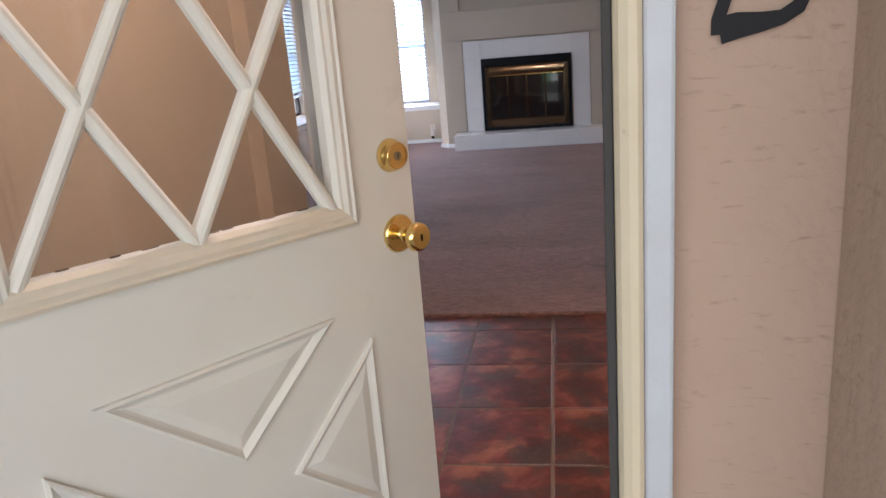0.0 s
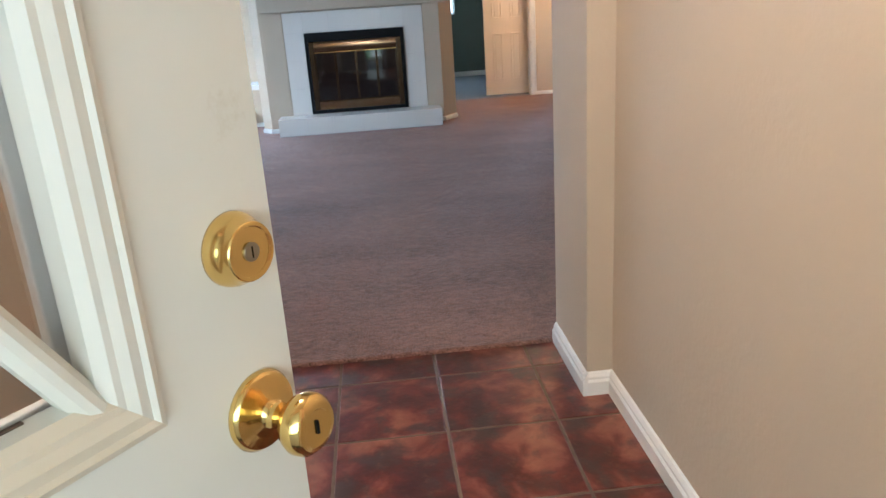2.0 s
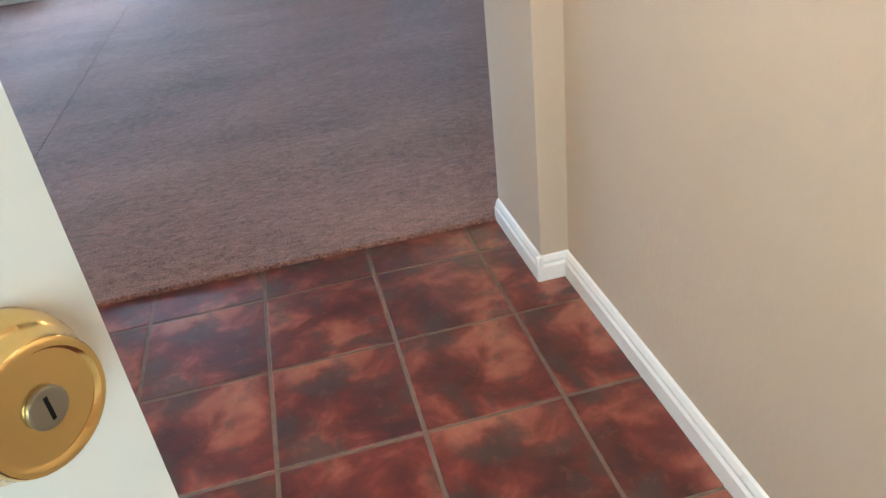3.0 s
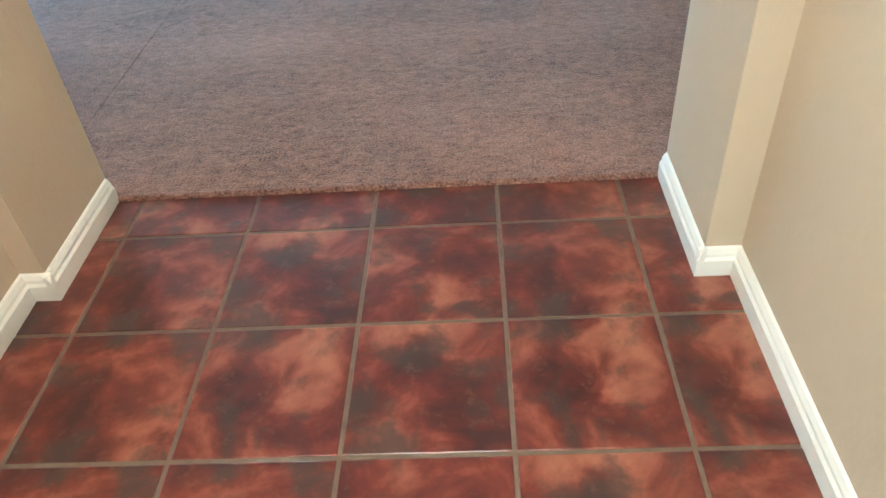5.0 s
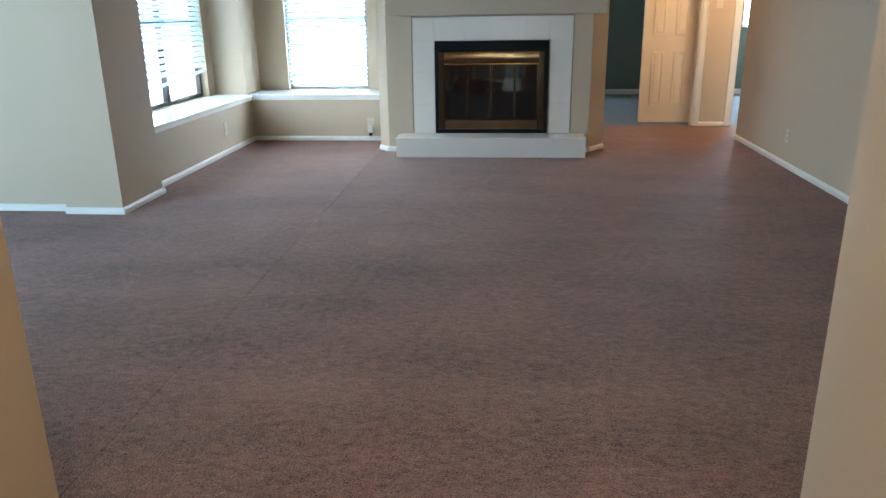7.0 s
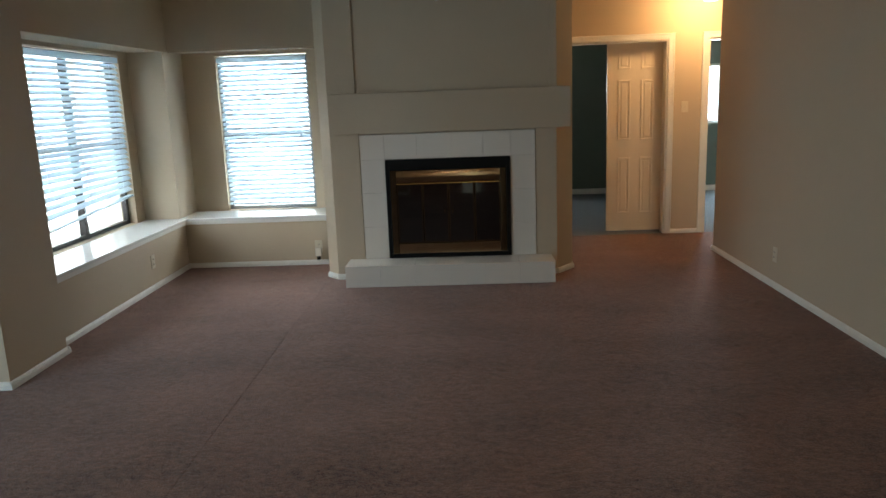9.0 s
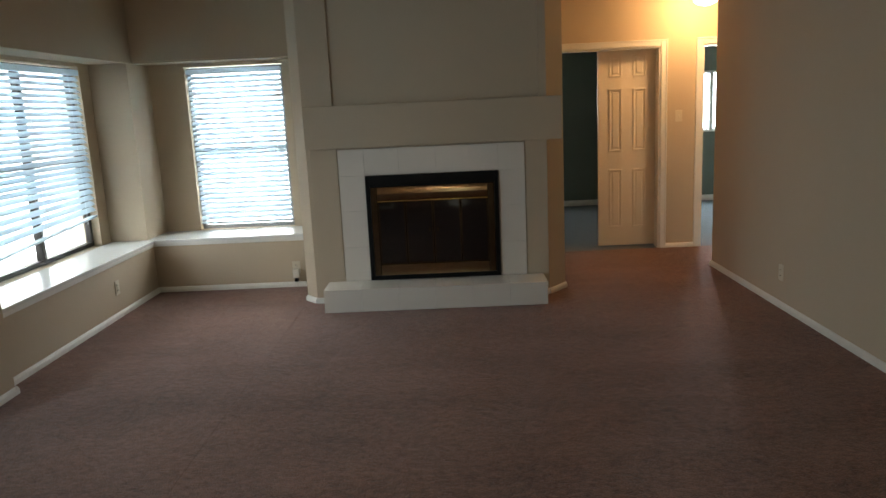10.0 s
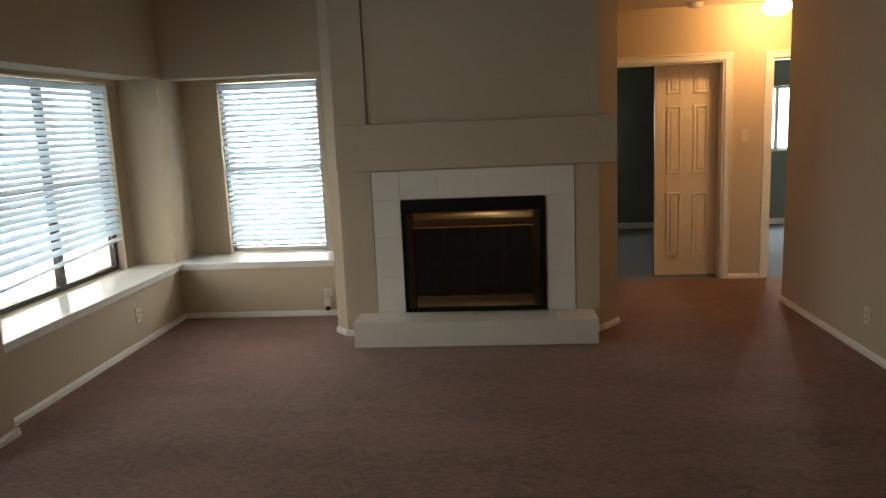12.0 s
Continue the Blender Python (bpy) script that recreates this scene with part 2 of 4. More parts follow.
GLOW.node_tree.nodes["Principled BSDF"].inputs["Emission Color"].default_value = (1.0, 0.62, 0.30, 1)
GLOW.node_tree.nodes["Principled BSDF"].inputs["Emission Strength"].default_value = 80.0
BLACK = material("black metal", (0.004, 0.004, 0.004), 0.5)
BLACK.node_tree.nodes["Principled BSDF"].inputs["Specular IOR Level"].default_value = 0.15


# ---- builders ----
def part(name, bm, mat, parent=None, label="", kind="", category="", group=""):
    me = bpy.data.meshes.new(name)
    bm.to_mesh(me)
    bm.free()
    me.materials.append(mat)
    ob = new(name, me)
    ob.parent = parent
    return tagged(ob, label, category, group, kind)


def thing(name, label, category, x=0, y=0, z=0, rz=0, group="", kind=""):
    ob = new(name)
    ob.matrix_world = pose(x, y, z, 0, 0, rz)
    return tagged(ob, label, category, group, kind)


def add_box(bm, x0, x1, y0, y1, z0, z1, bevel=0.0):
    made = bmesh.ops.create_cube(bm, size=1)["verts"]
    for v in made:
        v.co = Vector((x0 + (v.co.x + 0.5) * (x1 - x0), y0 + (v.co.y + 0.5) * (y1 - y0), z0 + (v.co.z + 0.5) * (z1 - z0)))
    if bevel:
        edges = list({e for v in made for e in v.link_edges})
        bmesh.ops.bevel(bm, geom=edges, offset=bevel, segments=2, profile=0.5, affect="EDGES")
    return bm


def box(x0, x1, y0, y1, z0, z1, bevel=0.0):
    return add_box(bmesh.new(), x0, x1, y0, y1, z0, z1, bevel)


def boxes(*rows, bevel=0.0):
    bm = bmesh.new()
    for r in rows:
        add_box(bm, *r, bevel=bevel)
    return bm


def prism(points, z0, z1):
    bm = bmesh.new()
    low = [bm.verts.new((x, y, z0)) for x, y in points]
    top = [bm.verts.new((x, y, z1)) for x, y in points]
    n = len(points)
    bm.faces.new(low[::-1])
    bm.faces.new(top)
    for i in range(n):
        bm.faces.new((low[i], low[(i + 1) % n], top[(i + 1) % n], top[i]))
    return bm


def structure(name, bm, mat, label=""):
    return part(name, bm, mat, None, label, "structure")


def wall_x(name, y0, y1, x0, x1, z0, z1, holes, mat=WALL, label=""):
    """A wall running along x, between y0 and y1 thick, with holes (x0, x1, z0, z1)."""
    return structure(name, boxes(*[(a, b, y0, y1, c, d) for a, b, c, d in pieces(x0, x1, z0, z1, holes)]), mat, label)


def wall_y(name, x0, x1, y0, y1, z0, z1, holes, mat=WALL, label=""):
    return structure(name, boxes(*[(x0, x1, a, b, c, d) for a, b, c, d in pieces(y0, y1, z0, z1, holes)]), mat, label)


def pieces(a0, a1, z0, z1, holes):
    rows, at = [], a0
    for h0, h1, hz0, hz1 in sorted(holes):
        if h0 > at:
            rows.append((at, h0, z0, z1))
        if hz0 > z0:
            rows.append((h0, h1, z0, hz0))
        if hz1 < z1:
            rows.append((h0, h1, hz1, z1))
        at = h1
    if at < a1:
        rows.append((at, a1, z0, z1))
    return rows


# ---- structure ----
XR, XL, YB = 2.622, -2.365, 10.105
Z = 0.012
H, HL = 2.49, 3.1
HX0, HX1 = -0.728, 0.994
OX0, OX1 = -0.665, 0.911
Y0, YJ, YE = 1.36, 3.468, 3.87
FW = 11.13

structure("floor_entry", box(HX0 - 0.1, HX1 + 0.1, 1.19, YE + 0.05, -0.1, -0.002), GROUT, "brown grout bed under entry tiles")
structure("subfloor", boxes((-6.0, XR + 0.1, YE + 0.002, 7.45, -0.2, -0.02), (XL - 0.1, 4.6, 7.45, FW, -0.2, -0.02)), GROUT, "dark subfloor under the carpet")


def carpet_slab(x0, x1, y0, y1):
    """Carpet up to a seam at x = -0.91, where its edge rolls under a little."""
    bm = box(x0, x1, y0, y1, -0.02, Z)
    edge = [e for e in bm.edges if all(abs(v.co.x + 0.91) < 0.002 and v.co.z > 0 for v in e.verts)]
    if edge:
        bmesh.ops.bevel(bm, geom=edge, offset=0.0035, segments=2, profile=0.5, affect="EDGES")
    return bm


floor_living = structure("floor_living", carpet_slab(-0.9098, XR + 0.1, YE, FW - 0.001), CARPET, "mauve brown short-pile carpet with a faint seam")
for r in [(-2.602, -0.9102, YE, FW - 0.001), (-6.0, -2.602, YE, 7.45), (XL - 0.4, -2.602, 7.45, 8.1), (XR + 0.1, 4.6, 9.9, FW - 0.001)]:
    part("carpet_panel", carpet_slab(*r), CARPET, floor_living)
roll = bmesh.new()
bmesh.ops.create_cone(roll, segments=16, radius1=0.013, radius2=0.013, depth=OX1 - OX0 - 0.004, cap_ends=True, matrix=Matrix.Translation(((OX0 + OX1) / 2, YE + 0.001, 0.001)) @ Matrix.Rotation(radians(90), 4, "Y"))
structure("carpet_edge", roll, CARPET, "rolled carpet edge where the entry tiles begin")
structure("floor_bedrooms", box(0.9, 6.0, FW - 0.0008, 14.5, -0.1, Z - 0.002), BLUECARPET, "grey blue bedroom carpet")

wall_y("wall_hall_east", HX1, HX1 + 0.12, Y0, YJ, -0.1, 2.44, [], label="smooth tan painted entry wall")
wall_y("wall_hall_west", HX0 - 0.12, HX0, Y0, YJ, -0.1, 2.44, [], label="smooth tan painted entry wall")
structure("wall_opening_east", box(OX1, XR + 0.12, YJ, YE, -0.1, HL), WALL, "tan wall end beside the living room opening")
wall_x("wall_opening_west", YJ, YE, -6.1, OX0, -0.1, HL, [(-4.9, -2.9, 0.6, 2.2)], WALL, "tan wall end beside the living room opening")
structure("wall_opening_head", box(OX0, OX1, YJ, YE, 2.3, HL), WALL, "tan header over the living room opening")
structure("ceiling_hall", box(HX0 - 0.12, HX1 + 0.12, Y0, YJ, 2.44, 2.54), CEIL, "textured entry ceiling")
wall_x("wall_front", 1.19, Y0, -3.0, 3.5, -0.3, 2.9, [(-0.44, 0.5665, -0.02, 2.12)], STUCCO, "tan painted stucco wall with fine cracks")

wall_y("wall_east", XR, XR + 0.12, YE, 10.24, -0.1, HL, [], label="tan painted living room wall")
wall_y("wall_west_low", XL - 0.1, XL, 7.72, YB, -0.1, 0.464, [], label="tan low wall under the window ledge")
wall_x("wall_north_low", YB, YB + 0.1, XL - 0.1, 0.2, -0.1, 0.464, [], label="tan low wall under the window ledge")
WX, WY = -2.74, 10.56
wall_y("wall_west_bay", WX - 0.14, WX, 7.34, WY, -0.1, HL, [(8.375, 9.935, 0.49, 1.99)], label="tan bay wall round the side window")
wall_x("wall_north_bay", WY, WY + 0.14, WX - 0.14, 1.2, -0.1, HL, [(-2.085, -1.195, 0.49, 1.99)], label="tan bay wall round the back window")
structure("wall_bay_corner", box(WX, XL - 0.045, YB + 0.001, WY, 0.488, 2.018), WALL, "tan painted corner of the window bay")
structure("soffit_west", box(WX, XL, 7.72, WY, 2.022, HL), WALL, "tan soffit over the side window")
structure("soffit_north", box(XL, 0.2, YB, WY, 2.022, HL), WALL, "tan soffit over the back window")
structure("wall_pier", box(-2.66, -2.26, 7.13, 7.72, -0.1, HL), WALL, "tan pier at the dining room corner")
wall_x("wall_dining_north", 7.2, 7.34, -6.0, -2.66, -0.1, HL, [], label="tan dining room wall in daylight")
wall_y("wall_dining_west", -6.0, -5.86, YE, 7.34, -0.1, HL, [], label="tan dining room wall")
structure("ceiling_living", boxes((-6.0, XR + 0.12, YE, 10.2, HL, HL + 0.1), (WX, 1.2, 10.2, WY + 0.14, HL, HL + 0.1)), CEIL, "textured living room ceiling")
structure("header_hallway", box(1.1, XR + 0.12, 10.08, 10.2, H, HL), WALL, "tan header over the hallway")
structure("ceiling_hallway", box(1.1, 4.6, 10.2, FW, H, H + 0.1), CEIL, "textured hallway ceiling")
wall_x("wall_hallway_north", FW, FW + 0.12, 1.1, 4.6, -0.1, 2.6, [(1.29, 2.395, -0.02, 2.012), (2.80, 3.58, -0.02, 2.012)], label="tan hallway wall with two doorways")
wall_y("wall_hallway_west", 1.075, 1.215, WY, FW + 0.12, -0.1, HL, [], label="tan hallway wall beside the chimney")
wall_x("wall_hallway_south", 10.12, 10.24, XR + 0.12, 4.6, -0.1, 2.6, [], label="tan hallway wall")
wall_y("wall_hallway_east", 4.6, 4.72, 10.12, FW + 0.12, -0.1, 2.6, [], label="tan hallway wall")
structure("wall_bedroom_west", box(0.8, 0.92, FW + 0.12, 14.45, -0.1, 2.6), DARKWALL)
structure("wall_bedroom_partition", box(2.60, 2.70, FW + 0.12, 14.45, -0.1, 2.6), DARKWALL)
wall_x("wall_bedroom_north", 14.45, 14.57, 0.8, 6.0, -0.1, 2.6, [(1.25, 1.80, 1.05, 1.95), (3.80, 4.34, 1.00, 1.86)], DARKWALL)
structure("wall_bedroom_east", box(5.9, 6.0, FW + 0.12, 14.45, -0.1, 2.6), DARKWALL)
structure("ceiling_bedroom", box(0.8, 6.0, FW + 0.12, 14.57, 2.5, 2.6), CEIL)

CY = 9.485
structure("wall_chimney", prism([(-0.82, CY), (1.06, CY), (1.215, 9.68), (1.215, WY), (-0.92, WY), (-0.92, 9.60)], -0.05, HL), WALL, "tan painted chimney breast")
structure("mantel", box(-0.800, 1.158, 9.36, CY, 1.252, 1.574, 0.003), WALL, "tan boxed mantel beam")

# Unseen slab, added only to keep direct sun off the porch.
structure("porch_roof", box(-3.0, 3.5, -2.2, 1.19, 2.5, 2.6), TRIM, "unseen white slab added over the porch to block the sun")
structure("wall_porch", box(0.680, 1.30, 0.93, 1.1885, -0.3, 2.5), STUCCO, "tan stucco porch wall")
SURX0, SURX1, OPX0, OPX1, SZ1, OZ1, HZ = -0.572, 0.880, -0.370, 0.674, 1.236, 1.030, 0.190
structure("trim_chimney", boxes((-0.82, -0.585, CY - 0.022, CY, 1.575, HL), (1.00, 1.06, CY - 0.022, CY, 1.575, HL), bevel=0.002), WALL, "tan painted boards framing the chimney panel")

structure("trim_pilaster", boxes((-0.79, SURX0 - 0.006, CY - 0.020, CY, HZ + 0.001, 1.251), (SURX1 + 0.006, 1.055, CY - 0.020, CY, HZ + 0.001, 1.251), bevel=0.002), WALL, "tan painted boards beside the tiled surround")


# ---- baseboards ----
def baseboard(bm, a, b, z, side, tall=1.0):
    """A moulded board from a to b along the wall; side: +1 stands out to the left of the way."""
    (ax, ay), (bx, by) = a, b
    d = Vector((bx - ax, by - ay)).normalized()
    n = Vector((-d.y, d.x)) * side
    prof = [(0, 0), (0.017, 0), (0.017, 0.048), (0.012, 0.056), (0.012, 0.064), (0.006, 0.076), (0, 0.080)]
    rows = []
    for p in (Vector(a), Vector(b)):
        rows.append([bm.verts.new((p.x + n.x * o, p.y + n.y * o, z + h * tall)) for o, h in prof])
    k = len(prof)
    for i in range(k):
        j = (i + 1) % k
        bm.faces.new((rows[0][i], rows[0][j], rows[1][j], rows[1][i]))
    bm.faces.new(rows[0])
    bm.faces.new(rows[1][::-1])


def baseboards(name, runs, z, label, tall=1.0):
    bm = bmesh.new()
    for a, b, side in runs:
        baseboard(bm, a, b, z, side, tall)
    bmesh.ops.recalc_face_normals(bm, faces=bm.faces)
    structure(name, bm, TRIM, label)


E_ = 0.0165
baseboards("baseboard_entry", [
    ((HX1, Y0), (HX1, YJ), 1), ((HX1, YJ), (OX1 - E_, YJ), 1),
    ((OX1, YJ - E_), (OX1, YE - 0.004), 1),
    ((HX0, Y0), (HX0, YJ), -1), ((HX0, YJ), (OX0 + E_, YJ), -1), ((OX0, YJ - E_), (OX0, YE - 0.004), -1)], -0.002, "white moulded baseboard, scuffed")
baseboards("baseboard_living", [
    ((XR, YE), (XR, 10.24 + E_), 1), ((XL, 7.72), (XL, YB), -1), ((XL, YB), (-0.92, YB), -1),
    ((-2.26, 7.13 - E_), (-2.26, 7.72 + E_), -1), ((-2.66, 7.13), (-2.26 + E_, 7.13), -1), ((-2.26 + E_, 7.72), (XL, 7.72), 1),
    ((-5.86, 7.2), (-2.66, 7.2), -1),
    ((OX1, YE), (XR, YE), 1), ((OX0, YE), (-5.86, YE), -1)], Z, "white moulded baseboard", 0.56)
baseboards("baseboard_chimney", [
    ((-0.92, YB), (-0.92, 9.60), -1), ((-0.92, 9.60), (-0.82, CY), -1), ((-0.82, CY), (-0.715, CY), -1),
    ((1.008, CY), (1.06, CY), -1), ((1.06, CY), (1.215, 9.68), -1), ((1.215, 9.68), (1.215, FW), -1)], Z, "white moulded baseboard", 0.56)
baseboards("baseboard_hallway", [((2.458, FW), (2.737, FW), -1), ((XR + 0.12, 10.24), (4.6, 10.24), 1), ((3.645, FW), (4.6, FW), -1)], Z, "white moulded baseboard", 0.56)
baseboards("baseboard_bedrooms", [((0.92, 14.45), (2.6, 14.45), -1), ((2.7, 14.45), (5.9, 14.45), -1)], Z - 0.002, "white baseboard in the dim bedroom")


# ---- window ledges ----
def ledge(name, x0, x1, y0, y1):
    return structure(name, boxes((x0, x1, y0, y1, 0.464, 0.488), bevel=0.004), LEDGE, "white painted window ledge catching daylight")


ledge("sill_west", WX, XL + 0.022, 7.72, WY)
ledge("sill_north", XL + 0.022, -0.92, YB - 0.022, WY)
structure("trim_ledge", boxes((XL, XL + 0.012, 7.72, YB - 0.012, 0.430, 0.464), (XL, -0.92, YB - 0.012, YB, 0.430, 0.464), bevel=0.003), TRIM, "white moulding under the window ledge")
structure("trim_soffit", boxes((XL - 0.02, XL + 0.006, 7.72, YB - 0.006, 2.005, 2.022), (XL - 0.02, -0.92, YB - 0.006, YB + 0.02, 2.005, 2.022), bevel=0.003), WALL, "tan corner bead under the soffit")


# ---- windows and blinds ----
def window(name, w, h, at, rz, mullion=True, mat=BRONZE, deep=0.06, sashes=True):
    """A two-sash window; its local x runs along the wall and y outwards."""
    x, y, z = at
    win = tagged(new(name), "dark bronze aluminium window frame in the bay, bright outside", "", "", "structure")
    win.matrix_world = pose(x, y, z, 0, 0, rz)
    f = 0.035
    part("window_frame", boxes((-w / 2, -w / 2 + f, deep, deep + 0.05, 0, h), (w / 2 - f, w / 2, deep, deep + 0.05, 0, h), (-w / 2, w / 2, deep, deep + 0.05, 0, f), (-w / 2, w / 2, deep, deep + 0.05, h - f, h), bevel=0.003), mat, win)
    if mullion:
        part("mullion", box(-0.024, 0.024, deep - 0.005, deep + 0.055, 0, h, 0.003), mat, win)
    spans = [(-w / 2 + f, -0.024), (0.024, w / 2 - f)] if mullion else [(-w / 2 + f, w / 2 - f)]
    for a, b in spans:
        if sashes:
            part("meeting_rail", box(a, b, deep + 0.002, deep + 0.045, h * 0.5 - 0.02, h * 0.5 + 0.02, 0.003), mat, win)
        for c, d in ((f, h * 0.5 - 0.02), (h * 0.5 + 0.02, h - f)) if sashes else ((f, h - f),):
            p = part("pane", box(a, b, deep + 0.022, deep + 0.026, c, d), GLASS, win)
            p.visible_shadow = False
    return win


def curved_slat(w, chord, tilt):
    bm = bmesh.new()
    rows = []
    for x in (-w / 2, w / 2):
        up, low = [], []
        for i in range(5):
            s = i / 4 - 0.5
            y, z = s * chord, 0.0035 * (1 - 4 * s * s)
            c, q = math.cos(tilt), math.sin(tilt)
            up.append(bm.verts.new((x, y * c - (z + 0.0025) * q, y * q + (z + 0.0025) * c)))
            low.append(bm.verts.new((x, y * c - z * q, y * q + z * c)))
        rows.append(up + low[::-1])
    k = len(rows[0])
    for i in range(k):
        j = (i + 1) % k
        bm.faces.new((rows[0][i], rows[0][j], rows[1][j], rows[1][i]))
    bm.faces.new(rows[0])
    bm.faces.new(rows[1][::-1])
    bmesh.ops.recalc_face_normals(bm, faces=bm.faces)
    return bm


def blind(w, h, at, rz, low, label, droop=0.0, ladders=(-0.3, 0.3), tilt=41, pitch=0.046):
    x, y, z = at
    b = thing("window_blind", label, "blind", x, y, z, rz, "blinds at the windows")
    part("headrail", box(-w / 2, w / 2, -0.02, 0.03, h - 0.045, h, 0.003), SLAT, b)
    n = int((h - 0.075 - low) / pitch)
    first = None
    for i in range(n):
        zz = h - 0.075 - i * pitch
        if first is None:
            first = part("slat", curved_slat(w - 0.01, 0.05, radians(tilt)), SLAT, b)
            s = first
        else:
            s = first.copy()
            scene.collection.objects.link(s)
        s.location = (random.uniform(-0.002, 0.002), 0.005, zz)
        k = max(0, i - n + 5)
        s.rotation_euler = (radians(random.uniform(-2, 2)), radians(random.uniform(-0.15, 0.15) - droop * k / 5), 0)
        s.location.z -= 0.012 * k if droop else 0
    zb = h - 0.075 - n * pitch - (0.085 if droop else 0.0)
    r = part("bottom_rail", box(-w / 2, w / 2, -0.025, 0.025, -0.008, 0.008, 0.003), SLAT, b)
    r.location, r.rotation_euler = (0, 0.005, zb), (0, radians(-droop * 1.3), 0)
    for u in ladders:
        part("ladder_cord", boxes((u * w - 0.001, u * w + 0.001, -0.021, -0.019, zb, h - 0.04), (u * w - 0.001, u * w + 0.001, 0.028, 0.030, zb, h - 0.04)), SLAT, b)
    part("pull_cord", box(w / 2 - 0.09, w / 2 - 0.087, -0.03, -0.027, h * 0.5, h - 0.04), SLAT, b, "hanging white pull cord")
    bm = bmesh.new()
    bmesh.ops.create_cone(bm, segments=10, radius1=0.009, radius2=0.004, depth=0.03, cap_ends=True, matrix=Matrix.Translation((w / 2 - 0.0885, -0.0285, h * 0.5 - 0.015)))
    part("cord_tassel", bm, SLAT, b)
    return b


W1, W2 = 1.54, 0.89
window("window_1", W1, 1.49, (WX, 9.155, 0.492), 90)
window("window_2", W2, 1.49, (-1.64, WY, 0.492), 0, False, GREY)
blind(W1 - 0.03, 1.47, (WX - 0.01, 9.155, 0.495), 90, 0.29, "white wide-slat blind, partly raised, bottom slats drooping crooked", 3.0, (-0.38, -0.02, 0.38))
blind(W2 - 0.03, 1.47, (-1.64, WY + 0.005, 0.495), 0, 0.06, "white wide-slat blind lowered to the ledge", 0.0, (-0.36, 0.36))
window("window_3", 0.54, 0.86, (4.07, 14.45, 1.00), 0, True, TRIM, sashes=False)
window("window_5", 0.55, 0.90, (1.525, 14.45, 1.05), 0, False, TRIM)
window("window_4", 2.0, 1.6, (-3.9, YJ, 0.6), 180)


# ---- fireplace ----
def tile_piece(name, x0, x1, y0, y1, z0, z1, parent, mat=WHITETILE):
    p = part(name, box(x0 + 0.0008, x1 - 0.0008, y0, y1, z0 + 0.0008, z1 - 0.0008, 0.001), mat, parent)
    return p


fire = thing("fireplace", "white-tiled fireplace with black firebox and antique brass glass doors", "fireplace", 0, CY, Z)
back = part("surround", boxes((SURX0, OPX0, -0.016, -0.001, HZ - 0.02, SZ1 - Z), (OPX1, SURX1, -0.016, -0.001, HZ - 0.02, SZ1 - Z), (OPX0, OPX1, -0.016, -0.001, OZ1 - Z, SZ1 - Z)), material("white grout", (0.70, 0.645, 0.565), 0.7), fire, "white tiled surround")
cuts = [SURX0, OPX0, -0.10, 0.19, 0.45, OPX1, SURX1]
for a, b in zip(cuts, cuts[1:]):
    tile_piece("tile", a, b, -0.024, -0.012, OZ1 - Z, SZ1 - Z, back)
for a, b in ((SURX0, OPX0), (OPX1, SURX1)):
    zc = [HZ - Z, 0.45, 0.74, OZ1 - Z]
    for c, d in zip(zc, zc[1:]):
        tile_piece("tile", a, b, -0.024, -0.012, c, d, back)
hearth = part("hearth", boxes((-0.695, 0.995, -0.305, -0.03, 0, HZ - Z - 0.012)), material("hearth grout", (0.70, 0.645, 0.565), 0.7), fire, "raised white tiled hearth")
hx = [-0.708, -0.42, -0.135, 0.15, 0.435, 0.72, 1.008]
for a, b in zip(hx, hx[1:]):
    tile_piece("tile", a, b, -0.317, -0.303, 0.0, HZ - Z, hearth)
    tile_piece("tile", a, b, -0.303, -0.026, HZ - Z - 0.014, HZ - Z, hearth)
for x0, x1 in ((-0.708, -0.692), (0.992, 1.008)):
    tile_piece("tile", x0, x1, -0.303, -0.003, 0.0, HZ - Z - 0.014, hearth)
fz0, fz1 = HZ - Z + 0.002, OZ1 - Z - 0.004
part("firebox_frame", boxes((OPX0 + 0.003, OPX0 + 0.035, -0.045, -0.018, fz0, fz1), (OPX1 - 0.035, OPX1 - 0.003, -0.045, -0.018, fz0, fz1), (OPX0 + 0.035, OPX1 - 0.035, -0.045, -0.018, fz1 - 0.085, fz1), (OPX0 + 0.035, OPX1 - 0.035, -0.045, -0.018, fz0, fz0 + 0.035), bevel=0.002), BLACK, fire, "black metal firebox frame")
part("firebox_back", box(OPX0 + 0.003, OPX1 - 0.003, -0.0175, -0.0165 + 0.001, fz0, fz1), BLACK, fire)
dx0, dx1, dz0, dz1 = OPX0 + 0.04, OPX1 - 0.04, fz0 + 0.04, fz1 - 0.09
for x in (dx0, dx1 - 0.05):
    part("brass_frame", box(x, x + 0.05, -0.055, -0.03, dz0, dz1, 0.004), OLDBRASS, fire, "dull antique brass door side")
part("vent_band", box(dx0 + 0.052, dx1 - 0.052, -0.054, -0.03, dz0, dz0 + 0.085, 0.004), BRIGHTBRASS, fire, "worn brass lower band, coloured lighter for its reflections")
bm = bmesh.new()
rows = []
for x in (dx0 + 0.051, dx1 - 0.051):
    arc = [(-0.03, dz1 - 0.001)] + [(-0.055 - 0.007 * math.sin(a * math.pi / 8), dz1 - 0.002 - 0.105 * a / 8) for a in range(9)] + [(-0.03, dz1 - 0.108)]
    rows.append([bm.verts.new((x, y, z)) for y, z in arc])
